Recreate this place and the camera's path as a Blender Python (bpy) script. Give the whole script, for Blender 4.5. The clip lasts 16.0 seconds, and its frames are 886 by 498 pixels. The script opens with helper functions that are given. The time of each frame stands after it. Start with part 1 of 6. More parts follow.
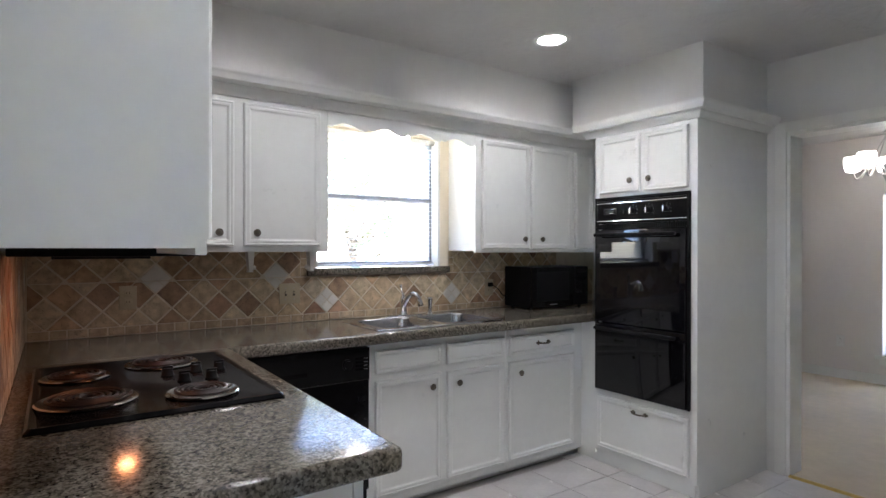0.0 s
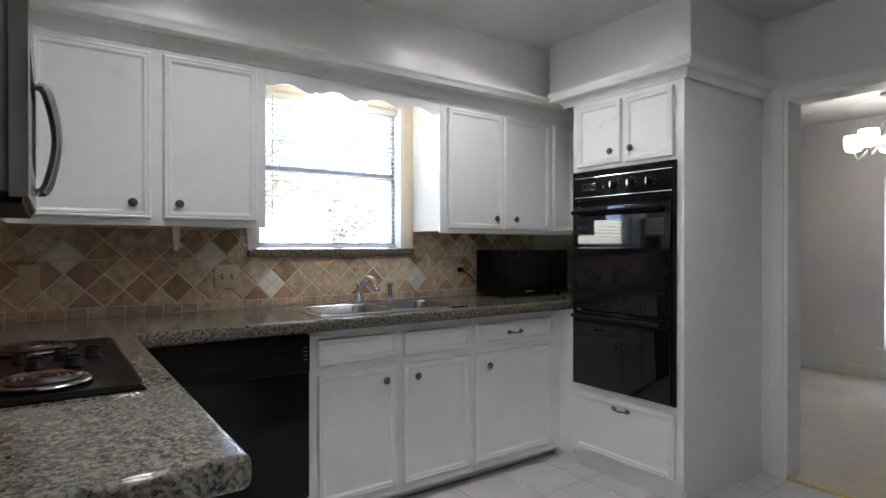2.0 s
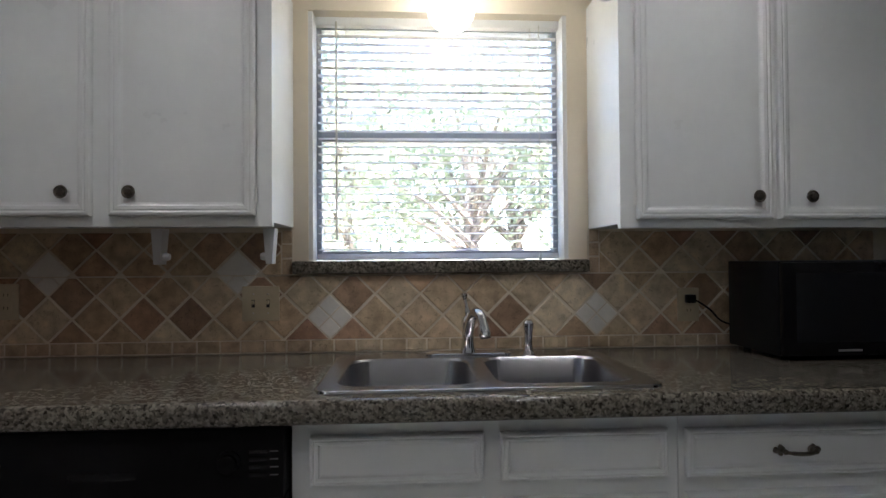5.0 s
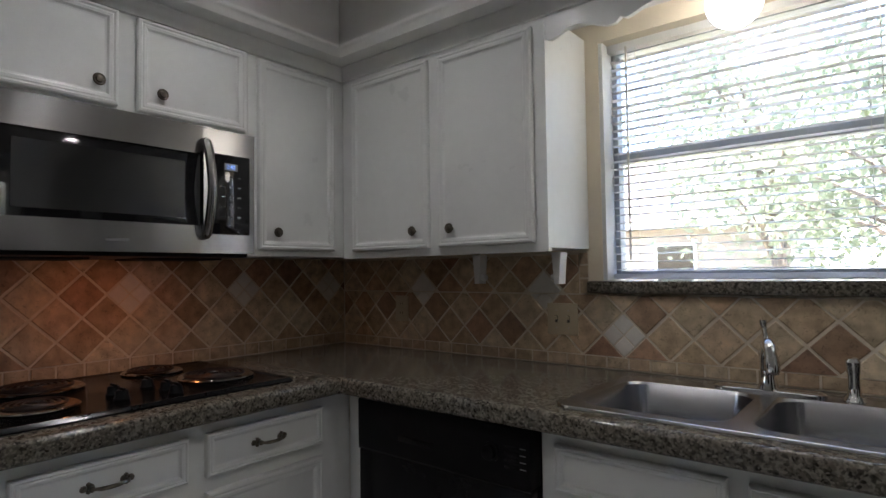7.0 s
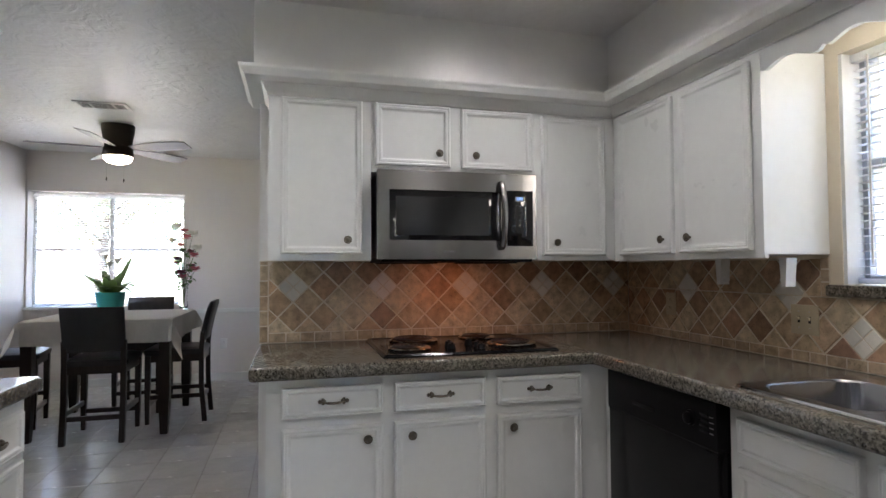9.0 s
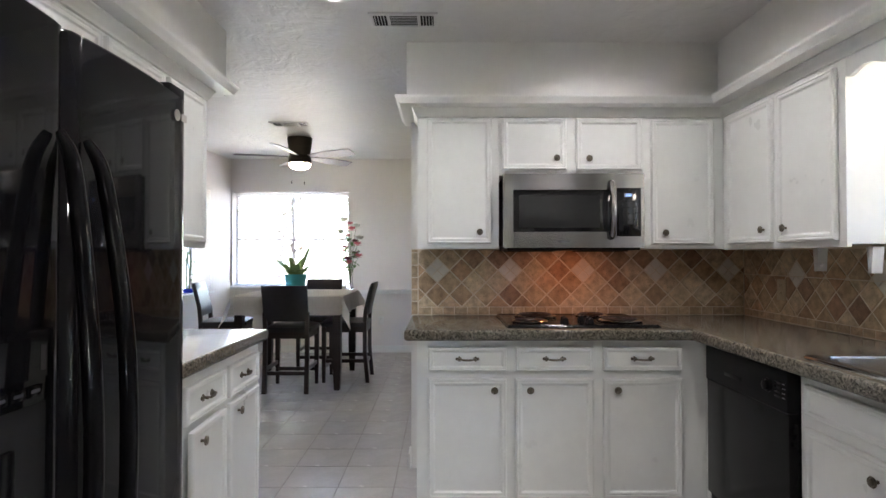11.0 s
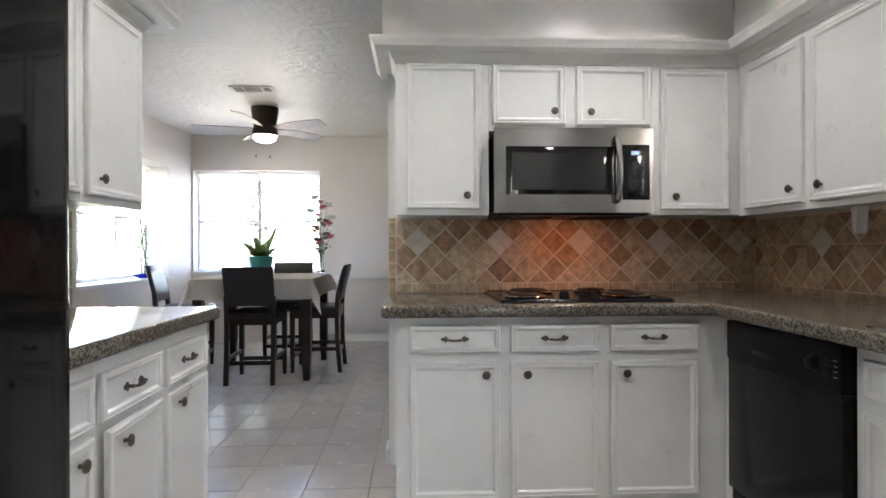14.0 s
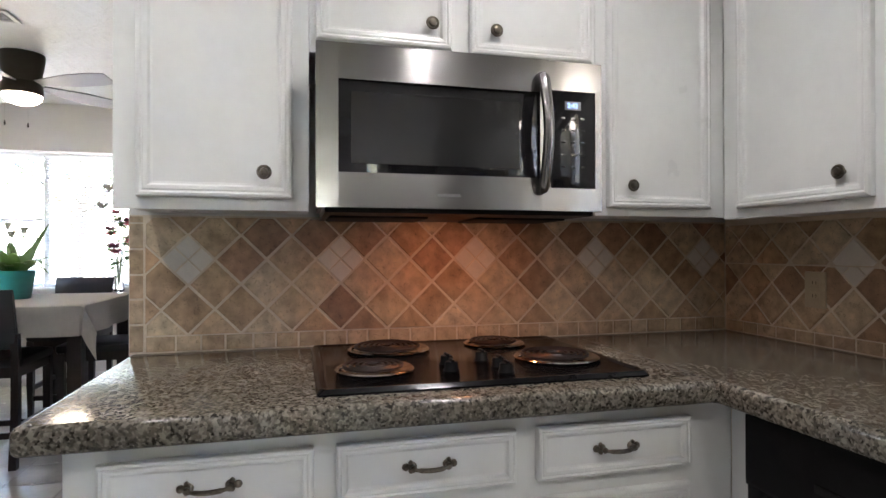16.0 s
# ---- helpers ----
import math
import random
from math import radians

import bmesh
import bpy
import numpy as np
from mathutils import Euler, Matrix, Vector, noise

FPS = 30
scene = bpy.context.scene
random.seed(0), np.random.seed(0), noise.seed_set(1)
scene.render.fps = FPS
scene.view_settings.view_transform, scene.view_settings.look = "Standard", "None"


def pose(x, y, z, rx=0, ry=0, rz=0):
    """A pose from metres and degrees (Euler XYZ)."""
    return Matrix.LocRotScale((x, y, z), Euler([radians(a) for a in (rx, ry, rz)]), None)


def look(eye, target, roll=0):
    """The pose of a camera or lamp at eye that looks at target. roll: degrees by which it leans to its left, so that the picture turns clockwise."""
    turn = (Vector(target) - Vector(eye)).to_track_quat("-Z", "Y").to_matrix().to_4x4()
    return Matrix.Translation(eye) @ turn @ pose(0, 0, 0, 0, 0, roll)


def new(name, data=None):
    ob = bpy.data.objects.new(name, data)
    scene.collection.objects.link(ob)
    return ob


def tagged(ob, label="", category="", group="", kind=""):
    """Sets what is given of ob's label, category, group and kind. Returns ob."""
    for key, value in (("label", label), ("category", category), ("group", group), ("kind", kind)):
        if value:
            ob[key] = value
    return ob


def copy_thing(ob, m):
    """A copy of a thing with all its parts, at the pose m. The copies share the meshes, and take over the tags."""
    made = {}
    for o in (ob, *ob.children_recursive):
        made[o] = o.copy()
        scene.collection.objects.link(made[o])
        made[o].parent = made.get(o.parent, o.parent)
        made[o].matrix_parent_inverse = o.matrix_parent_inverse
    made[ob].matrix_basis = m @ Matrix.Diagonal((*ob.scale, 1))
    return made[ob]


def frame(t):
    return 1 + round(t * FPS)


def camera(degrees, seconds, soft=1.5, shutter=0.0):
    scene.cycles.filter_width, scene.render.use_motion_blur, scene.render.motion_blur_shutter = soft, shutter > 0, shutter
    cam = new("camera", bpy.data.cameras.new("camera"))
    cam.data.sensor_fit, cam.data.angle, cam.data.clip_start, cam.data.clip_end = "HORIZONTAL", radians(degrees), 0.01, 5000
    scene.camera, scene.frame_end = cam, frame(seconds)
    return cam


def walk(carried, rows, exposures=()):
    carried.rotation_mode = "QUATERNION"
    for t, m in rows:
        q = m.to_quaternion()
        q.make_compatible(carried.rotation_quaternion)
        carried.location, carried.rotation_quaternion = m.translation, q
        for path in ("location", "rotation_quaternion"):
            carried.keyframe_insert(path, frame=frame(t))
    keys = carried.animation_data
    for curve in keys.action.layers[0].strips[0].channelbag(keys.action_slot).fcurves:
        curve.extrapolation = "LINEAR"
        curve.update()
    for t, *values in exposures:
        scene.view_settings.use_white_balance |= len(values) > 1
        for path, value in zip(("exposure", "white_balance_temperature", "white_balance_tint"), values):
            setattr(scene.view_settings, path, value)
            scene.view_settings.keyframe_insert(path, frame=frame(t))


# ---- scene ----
cam = camera(76.2, 16.0)
PATH = [
    (0, (0.104, -2.999, 1.321), (1.24, -1.353, 1.318), 0.1),
    (0.5, (0.192, -3.003, 1.29), (1.414, -1.419, 1.278), 0.1),
    (1, (0.247, -2.945, 1.252), (1.521, -1.404, 1.236), 0.2),
    (1.5, (0.359, -2.913, 1.223), (1.609, -1.351, 1.212), 0.1),
    (2, (0.452, -2.835, 1.217), (1.598, -1.196, 1.209), -0.0),
    (2.5, (0.589, -2.659, 1.218), (1.634, -0.953, 1.21), -0.1),
    (3, (0.721, -2.51, 1.193), (1.688, -0.759, 1.199), -0.2),
    (3.2, (0.799, -2.446, 1.185), (1.742, -0.682, 1.198), -0.2),
    (5.3, (1.705, -1.791, 1.226), (1.71, 0.209, 1.239), -0.5),
    (5.5, (1.74, -1.785, 1.236), (1.674, 0.214, 1.225), -0.6),
    (6, (1.833, -1.827, 1.254), (1.338, 0.111, 1.246), -0.8),
    (6.5, (1.954, -1.823, 1.263), (1.075, -0.027, 1.282), -0.8),
    (7, (2.087, -1.809, 1.246), (0.825, -0.259, 1.325), -0.8),
    (7.5, (2.279, -1.861, 1.252), (0.763, -0.558, 1.331), -0.8),
    (8, (2.516, -1.924, 1.279), (0.804, -0.891, 1.339), -0.6),
    (8.5, (2.712, -1.896, 1.273), (0.855, -1.155, 1.336), -0.4),
    (9, (2.849, -1.848, 1.272), (0.917, -1.336, 1.34), -0.3),
    (9.5, (3.023, -1.798, 1.236), (1.048, -1.491, 1.304), -0.1),
    (10, (3.165, -1.787, 1.214), (1.169, -1.664, 1.279), -0.0),
    (10.2, (3.211, -1.791, 1.22), (1.214, -1.712, 1.278), -0.1),
    (12.3, (3.6, -1.88, 1.314), (1.6, -1.907, 1.319), -0.0),
    (12.5, (3.606, -1.882, 1.293), (1.606, -1.914, 1.29), -0.1),
    (13, (3.59, -1.896, 1.183), (1.59, -1.929, 1.179), -0.2),
    (13.5, (3.357, -1.895, 1.12), (1.357, -1.881, 1.123), -0.3),
    (14, (3.004, -1.864, 1.146), (1.006, -1.765, 1.146), -0.2),
    (14.5, (2.617, -1.786, 1.177), (0.624, -1.619, 1.18), -0.2),
    (15, (2.204, -1.657, 1.165), (0.224, -1.376, 1.185), -0.1),
    (15.5, (1.951, -1.569, 1.203), (-0.012, -1.185, 1.208), -0.0),
    (16, (1.778, -1.535, 1.208), (-0.16, -1.042, 1.215), -0.1),
]
EXPOSURES = [(0, 5.03, 6100, 18), (1, 4.92, 6100, 18), (2, 4.82, 6100, 17), (3, 4.78, 6100, 17), (5.5, 3.93, 6150, 17), (7, 3.80, 6250, 17), (8.5, 4.45, 6300, 18), (10, 4.80, 6350, 18), (12.5, 5.36, 6400, 17), (13.1, 5.38, 6400, 17), (14, 5.13, 6400, 18), (14.5, 4.80, 6400, 18), (15, 4.74, 6400, 18), (16, 5.18, 6350, 18)]
walk(cam, [(t, look(eye, target, roll)) for t, eye, target, roll in PATH], EXPOSURES)

# ---- world, sun, lamps ----
world = bpy.data.worlds.new("world")
scene.world = world
world.use_nodes = True
wt = world.node_tree
sky = wt.nodes.new("ShaderNodeTexSky")
sky.sky_type = "NISHITA"
sky.sun_disc = False
sky.sun_elevation = radians(71)
sky.sun_rotation = radians(186)
wt.links.new(sky.outputs["Color"], wt.nodes["Background"].inputs["Color"])
wt.nodes["Background"].inputs["Strength"].default_value = 0.132

sun = new("sun", bpy.data.lights.new("sun", "SUN"))
sun.data.energy, sun.data.angle, sun.data.color = 3.5, radians(0.5), (1.0, 0.95, 0.88)
sun.matrix_world = look((-0.5, -4, 12), (0, 0, 0))

LAMP_W = 0.18        # each recessed downlight
HOOD_W = 0.025        # the lamp under the microwave
GLOBE_E = 0.8       # the globe over the sink
FAN_E = 1.1
CHAND_E = 0.22


def lamp(name, kind, place, watts, size=0.1, color=(1, 1, 1), target=None, spread=None):
    ob = new(name, bpy.data.lights.new(name, kind))
    ob.data.energy, ob.data.color = watts, color
    if kind == "AREA":
        ob.data.shape, ob.data.size = "DISK", size
        if spread:
            ob.data.spread = radians(spread)
    else:
        ob.data.shadow_soft_size = size
    ob.matrix_world = look(place, target or (place[0], place[1], place[2] - 1))
    return ob


# ---- materials ----
def material(name, base=(0.8, 0.8, 0.8), rough=0.5, metal=0.0, spec=None, var=0.0, scale=8.0, bump=0.0, bscale=60.0,
             island=0.0, obj=0.0, coat=0.0, emit=0.0, trans=0.0, rvar=0.0, detail=4.0, stretch=None, bdist=0.002):
    m = bpy.data.materials.new(name)
    m.use_nodes = True
    t = m.node_tree
    b = t.nodes["Principled BSDF"]
    b.inputs["Base Color"].default_value = (*base, 1)
    b.inputs["Roughness"].default_value = rough
    b.inputs["Metallic"].default_value = metal
    if spec is not None:
        b.inputs["Specular IOR Level"].default_value = spec
    b.inputs["Coat Weight"].default_value = coat
    b.inputs["Transmission Weight"].default_value = trans
    if emit:
        b.inputs["Emission Color"].default_value = (*base, 1)
        b.inputs["Emission Strength"].default_value = emit
    co = t.nodes.new("ShaderNodeTexCoord")
    vec = co.outputs["Object"]
    if stretch:
        mp = t.nodes.new("ShaderNodeMapping")
        mp.inputs["Scale"].default_value = stretch
        t.links.new(vec, mp.inputs["Vector"])
        vec = mp.outputs["Vector"]

    def noise_tex(s, d=detail, rough_=0.6):
        n = t.nodes.new("ShaderNodeTexNoise")
        n.inputs["Scale"].default_value, n.inputs["Detail"].default_value, n.inputs["Roughness"].default_value = s, d, rough_
        t.links.new(vec, n.inputs["Vector"])
        return n.outputs["Fac"]

    def ramp(fac, lo, hi):
        r = t.nodes.new("ShaderNodeMapRange")
        r.inputs["From Min"].default_value, r.inputs["From Max"].default_value = 0.3, 0.7
        r.inputs["To Min"].default_value, r.inputs["To Max"].default_value = lo, hi
        t.links.new(fac, r.inputs["Value"])
        return r.outputs["Result"]

    factors = []
    if var:
        factors.append(ramp(noise_tex(scale), 1 - var, 1 + var))
        factors.append(ramp(noise_tex(scale * 9), 1 - var * 0.5, 1 + var * 0.5))
    if island:
        g = t.nodes.new("ShaderNodeNewGeometry")
        r = t.nodes.new("ShaderNodeMapRange")
        r.inputs["To Min"].default_value, r.inputs["To Max"].default_value = 1 - island, 1 + island
        t.links.new(g.outputs["Random Per Island"], r.inputs["Value"])
        factors.append(r.outputs["Result"])
    if obj:
        g = t.nodes.new("ShaderNodeObjectInfo")
        r = t.nodes.new("ShaderNodeMapRange")
        r.inputs["To Min"].default_value, r.inputs["To Max"].default_value = 1 - obj, 1 + obj
        t.links.new(g.outputs["Random"], r.inputs["Value"])
        factors.append(r.outputs["Result"])
    if factors:
        f = factors[0]
        for g in factors[1:]:
            mu = t.nodes.new("ShaderNodeMath")
            mu.operation = "MULTIPLY"
            t.links.new(f, mu.inputs[0])
            t.links.new(g, mu.inputs[1])
            f = mu.outputs[0]
        mix = t.nodes.new("ShaderNodeVectorMath")
        mix.operation = "SCALE"
        mix.inputs[0].default_value = base
        t.links.new(f, mix.inputs["Scale"])
        t.links.new(mix.outputs["Vector"], b.inputs["Base Color"])
    if rvar:
        t.links.new(ramp(noise_tex(scale * 2), rough - rvar, rough + rvar), b.inputs["Roughness"])
    if bump:
        bp = t.nodes.new("ShaderNodeBump")
        bp.inputs["Strength"].default_value, bp.inputs["Distance"].default_value = bump, bdist
        t.links.new(noise_tex(bscale, 6), bp.inputs["Height"])
        t.links.new(bp.outputs["Normal"], b.inputs["Normal"])
    return m


def color_ramp(t, fac, stops):
    r = t.nodes.new("ShaderNodeValToRGB")
    e = r.color_ramp.elements
    e[0].position, e[0].color = stops[0][0], (*stops[0][1], 1)
    e[1].position, e[1].color = stops[-1][0], (*stops[-1][1], 1)
    for p, c in stops[1:-1]:
        k = e.new(p)
        k.color = (*c, 1)
    t.links.new(fac, r.inputs["Fac"])
    return r.outputs["Color"]


def granite(name):
    m = material(name, rough=0.13, spec=0.32)
    t = m.node_tree
    b = t.nodes["Principled BSDF"]
    co = t.nodes.new("ShaderNodeTexCoord")
    v = t.nodes.new("ShaderNodeTexVoronoi")
    v.inputs["Scale"].default_value = 190
    v.inputs["Randomness"].default_value = 1
    n = t.nodes.new("ShaderNodeTexNoise")
    n.inputs["Scale"].default_value, n.inputs["Detail"].default_value = 75, 5
    t.links.new(co.outputs["Object"], v.inputs["Vector"])
    t.links.new(co.outputs["Object"], n.inputs["Vector"])
    sep = t.nodes.new("ShaderNodeSeparateColor")
    t.links.new(v.outputs["Color"], sep.inputs["Color"])
    mx = t.nodes.new("ShaderNodeMath")
    mx.operation = "MULTIPLY_ADD"
    mx.inputs[1].default_value, mx.inputs[2].default_value = 0.55, 0.0
    t.links.new(sep.outputs[0], mx.inputs[0])
    ad = t.nodes.new("ShaderNodeMath")
    ad.operation = "ADD"
    t.links.new(mx.outputs[0], ad.inputs[0])
    t.links.new(n.outputs["Fac"], ad.inputs[1])
    col = color_ramp(t, ad.outputs[0], [(0.44, (0.022, 0.019, 0.015)), (0.58, (0.060, 0.054, 0.042)), (0.74, (0.106, 0.095, 0.074)), (0.90, (0.152, 0.137, 0.108)), (1.0, (0.20, 0.182, 0.147))])
    t.links.new(col, b.inputs["Base Color"])
    return m


def stone_tile(name, tint):
    """Tumbled travertine: colour by piece, clouds and small pits."""
    m = material(name, rough=0.55, bump=0.5, bscale=90)
    t = m.node_tree
    b = t.nodes["Principled BSDF"]
    info = t.nodes.new("ShaderNodeObjectInfo")
    col = color_ramp(t, info.outputs["Random"], tint)
    co = t.nodes.new("ShaderNodeTexCoord")
    n = t.nodes.new("ShaderNodeTexNoise")
    n.inputs["Scale"].default_value, n.inputs["Detail"].default_value = 26, 6
    t.links.new(co.outputs["Object"], n.inputs["Vector"])
    r = t.nodes.new("ShaderNodeMapRange")
    r.inputs["From Min"].default_value, r.inputs["From Max"].default_value = 0.3, 0.7
    r.inputs["To Min"].default_value, r.inputs["To Max"].default_value = 0.66, 1.30
    t.links.new(n.outputs["Fac"], r.inputs["Value"])
    pits = t.nodes.new("ShaderNodeTexNoise")
    pits.inputs["Scale"].default_value, pits.inputs["Detail"].default_value, pits.inputs["Distortion"].default_value = 95, 3, 1.2
    t.links.new(co.outputs["Object"], pits.inputs["Vector"])
    pr = t.nodes.new("ShaderNodeMapRange")
    pr.inputs["From Min"].default_value, pr.inputs["From Max"].default_value = 0.30, 0.42
    pr.inputs["To Min"].default_value, pr.inputs["To Max"].default_value = 0.62, 1.0
    t.links.new(pits.outputs["Fac"], pr.inputs["Value"])
    mul = t.nodes.new("ShaderNodeMath")
    mul.operation = "MULTIPLY"
    t.links.new(r.outputs["Result"], mul.inputs[0])
    t.links.new(pr.outputs["Result"], mul.inputs[1])
    s = t.nodes.new("ShaderNodeVectorMath")
    s.operation = "SCALE"
    t.links.new(col, s.inputs[0])
    t.links.new(mul.outputs[0], s.inputs["Scale"])
    t.links.new(s.outputs["Vector"], b.inputs["Base Color"])
    return m


def trowelled(name):
    """Ceiling plaster pressed and dragged flat by hand, under semi-gloss paint."""
    m = material(name, (0.66, 0.65, 0.63), 0.46, var=0.03, scale=3)
    t = m.node_tree
    co = t.nodes.new("ShaderNodeTexCoord")
    add = None
    for s, d, amount in ((4.5, 2.2, 1.0), (13.0, 1.2, 0.45), (55.0, 0.0, 0.06)):
        n = t.nodes.new("ShaderNodeTexNoise")
        n.inputs["Scale"].default_value, n.inputs["Detail"].default_value, n.inputs["Distortion"].default_value = s, 4, d
        t.links.new(co.outputs["Object"], n.inputs["Vector"])
        r = t.nodes.new("ShaderNodeMapRange")
        r.interpolation_type = "SMOOTHSTEP"
        r.inputs["From Min"].default_value, r.inputs["From Max"].default_value = 0.40, 0.60
        r.inputs["To Max"].default_value = amount
        t.links.new(n.outputs["Fac"], r.inputs["Value"])
        if add is None:
            add = r.outputs["Result"]
        else:
            k = t.nodes.new("ShaderNodeMath")
            t.links.new(add, k.inputs[0])
            t.links.new(r.outputs["Result"], k.inputs[1])
            add = k.outputs[0]
    bp = t.nodes.new("ShaderNodeBump")
    bp.inputs["Strength"].default_value, bp.inputs["Distance"].default_value = 0.36, 0.007
    t.links.new(add, bp.inputs["Height"])
    t.links.new(bp.outputs["Normal"], t.nodes["Principled BSDF"].inputs["Normal"])
    return m


def let_through(m, color, share):
    """Thin matter that passes light: mixes in a translucent part."""
    t = m.node_tree
    tl, mx = t.nodes.new("ShaderNodeBsdfTranslucent"), t.nodes.new("ShaderNodeMixShader")
    tl.inputs["Color"].default_value = (*color, 1)
    mx.inputs["Fac"].default_value = share
    t.links.new(t.nodes["Principled BSDF"].outputs["BSDF"], mx.inputs[1])
    t.links.new(tl.outputs["BSDF"], mx.inputs[2])
    t.links.new(mx.outputs["Shader"], t.nodes["Material Output"].inputs["Surface"])


M = {}
M["cab"] = material("cabinet_paint", (0.74, 0.755, 0.73), 0.32, var=0.03, scale=3, bump=0.12, bscale=140, rvar=0.05)
M["wall"] = material("wall_paint", (0.72, 0.715, 0.69), 0.45, var=0.025, scale=2, bump=0.25, bscale=70)
M["soffit"] = material("soffit_paint", (0.74, 0.735, 0.71), 0.28, var=0.025, scale=2, bump=0.35, bscale=18, bdist=0.003)
M["dwall"] = material("dining_wall_paint", (0.74, 0.70, 0.67), 0.5, var=0.02, scale=2, bump=0.2, bscale=70)
M["cream"] = material("cream_paint", (0.78, 0.70, 0.56), 0.5, var=0.03, scale=5, bump=0.2, bscale=60)
M["ceil"] = trowelled("textured_ceiling")
M["trim"] = material("trim_paint", (0.76, 0.76, 0.73), 0.3, var=0.03, scale=6, bump=0.08)
M["granite"] = granite("granite")
M["grout"] = material("grout", (0.68, 0.61, 0.49), 0.85, var=0.12, scale=14, bump=0.4, bscale=200)
M["stone"] = stone_tile("travertine", [(0.0, (0.27, 0.165, 0.105)), (0.12, (0.38, 0.265, 0.16)), (0.38, (0.50, 0.385, 0.245)), (0.66, (0.58, 0.485, 0.335)), (0.86, (0.50, 0.345, 0.21)), (1.0, (0.33, 0.19, 0.12))])
M["stone_white"] = material("white_mosaic", (0.72, 0.70, 0.64), 0.5, var=0.06, scale=24, obj=0.06, bump=0.3, bscale=90)
M["stone_edge"] = stone_tile("border_travertine", [(0.0, (0.40, 0.30, 0.19)), (0.5, (0.52, 0.42, 0.285)), (1.0, (0.44, 0.32, 0.21))])
M["floor"] = material("floor_tile", (0.56, 0.55, 0.54), 0.22, var=0.07, scale=5, obj=0.03, bump=0.1, bscale=40, rvar=0.06)
M["floor_grout"] = material("floor_grout", (0.36, 0.34, 0.32), 0.8, var=0.15, scale=4, bump=0.3, bscale=150)
M["carpet"] = material("carpet", (0.56, 0.48, 0.36), 0.95, var=0.09, scale=1.6, bump=0.8, bscale=380, bdist=0.0005)
M["steel"] = material("brushed_steel", (0.33, 0.322, 0.315), 0.21, 1.0, var=0.02, scale=1.2)
st = M["steel"].node_tree
tan = st.nodes.new("ShaderNodeTangent")
tan.direction_type, tan.axis = "RADIAL", "Z"
st.nodes["Principled BSDF"].inputs["Anisotropic"].default_value = 0.8
st.nodes["Principled BSDF"].inputs["Anisotropic Rotation"].default_value = 0.25
st.links.new(tan.outputs["Tangent"], st.nodes["Principled BSDF"].inputs["Tangent"])
M["sink"] = material("sink_steel", (0.34, 0.34, 0.35), 0.26, 1.0, var=0.04, scale=6, bump=0.05, bscale=300)
M["chrome"] = material("chrome", (0.75, 0.75, 0.76), 0.07, 1.0)
M["bronze"] = material("antique_bronze", (0.17, 0.15, 0.12), 0.28, 0.95, var=0.4, scale=120)
M["black"] = material("black_enamel", (0.007, 0.007, 0.0075), 0.15, spec=0.2, var=0.2, scale=4)
M["black_satin"] = material("black_plastic", (0.009, 0.009, 0.0095), 0.34, spec=0.06, var=0.15, scale=20, bump=0.15, bscale=300)
M["fridge"] = material("black_fridge_gloss", (0.007, 0.007, 0.0078), 0.05, spec=0.16, var=0.1, scale=2, bump=0.012, bscale=14)
M["mw_case"] = material("grey_painted_case", (0.10, 0.10, 0.10), 0.4, var=0.05, scale=10)
M["glass_black"] = material("black_glass", (0.004, 0.004, 0.005), 0.04)
M["mw_glass"] = material("microwave_glass", (0.012, 0.012, 0.013), 0.06)
M["mw_mesh"] = material("microwave_window_mesh", (0.02, 0.02, 0.02), 0.10)
M["coil"] = material("burner_coil", (0.025, 0.018, 0.016), 0.4, 0.4, var=0.3, scale=90)
M["pan"] = material("drip_pan", (0.6, 0.58, 0.55), 0.14, 1.0, var=0.1, scale=30)
M["wood"] = material("espresso_wood", (0.018, 0.010, 0.008), 0.32, var=0.3, scale=9, stretch=(8, 8, 1))
M["leather"] = material("black_leather", (0.014, 0.013, 0.016), 0.34, var=0.15, scale=20, bump=0.35, bscale=260, bdist=0.0004)
M["cloth"] = material("tablecloth", (0.72, 0.67, 0.61), 0.85, var=0.06, scale=30)
let_through(M["cloth"], (0.72, 0.68, 0.62), 0.35)
M["teal"] = material("teal_glaze", (0.03, 0.30, 0.31), 0.3, var=0.06, scale=20)
M["blue"] = material("blue_glaze", (0.02, 0.04, 0.45), 0.15, var=0.05, scale=20)
M["leaf"] = material("plant_leaf", (0.09, 0.18, 0.06), 0.4, var=0.25, scale=30, island=0.25)
let_through(M["leaf"], (0.20, 0.34, 0.10), 0.3)
M["petal_pink"] = material("pink_petal", (0.62, 0.16, 0.19), 0.6, var=0.15, scale=60, island=0.25)
M["petal_dark"] = material("plum_petal", (0.20, 0.045, 0.07), 0.6, var=0.2, scale=60, island=0.3)
M["petal_white"] = material("white_petal", (0.72, 0.70, 0.64), 0.6, var=0.06, scale=60, island=0.1)
M["stem"] = material("stem", (0.09, 0.15, 0.05), 0.5, var=0.2, scale=40)
M["clear"] = material("clear_glass", (1, 1, 1), 0.02, trans=1.0)
M["pane"] = material("window_pane", (1, 1, 1), 0.0, trans=1.0)
M["alu"] = material("window_aluminium", (0.46, 0.49, 0.54), 0.4, 0.3, var=0.05, scale=10)
M["frame"] = material("window_frame_white", (0.72, 0.72, 0.70), 0.4, var=0.03, scale=10)
M["slat"] = material("blind_slat", (0.80, 0.80, 0.78), 0.4, var=0.02, scale=20)
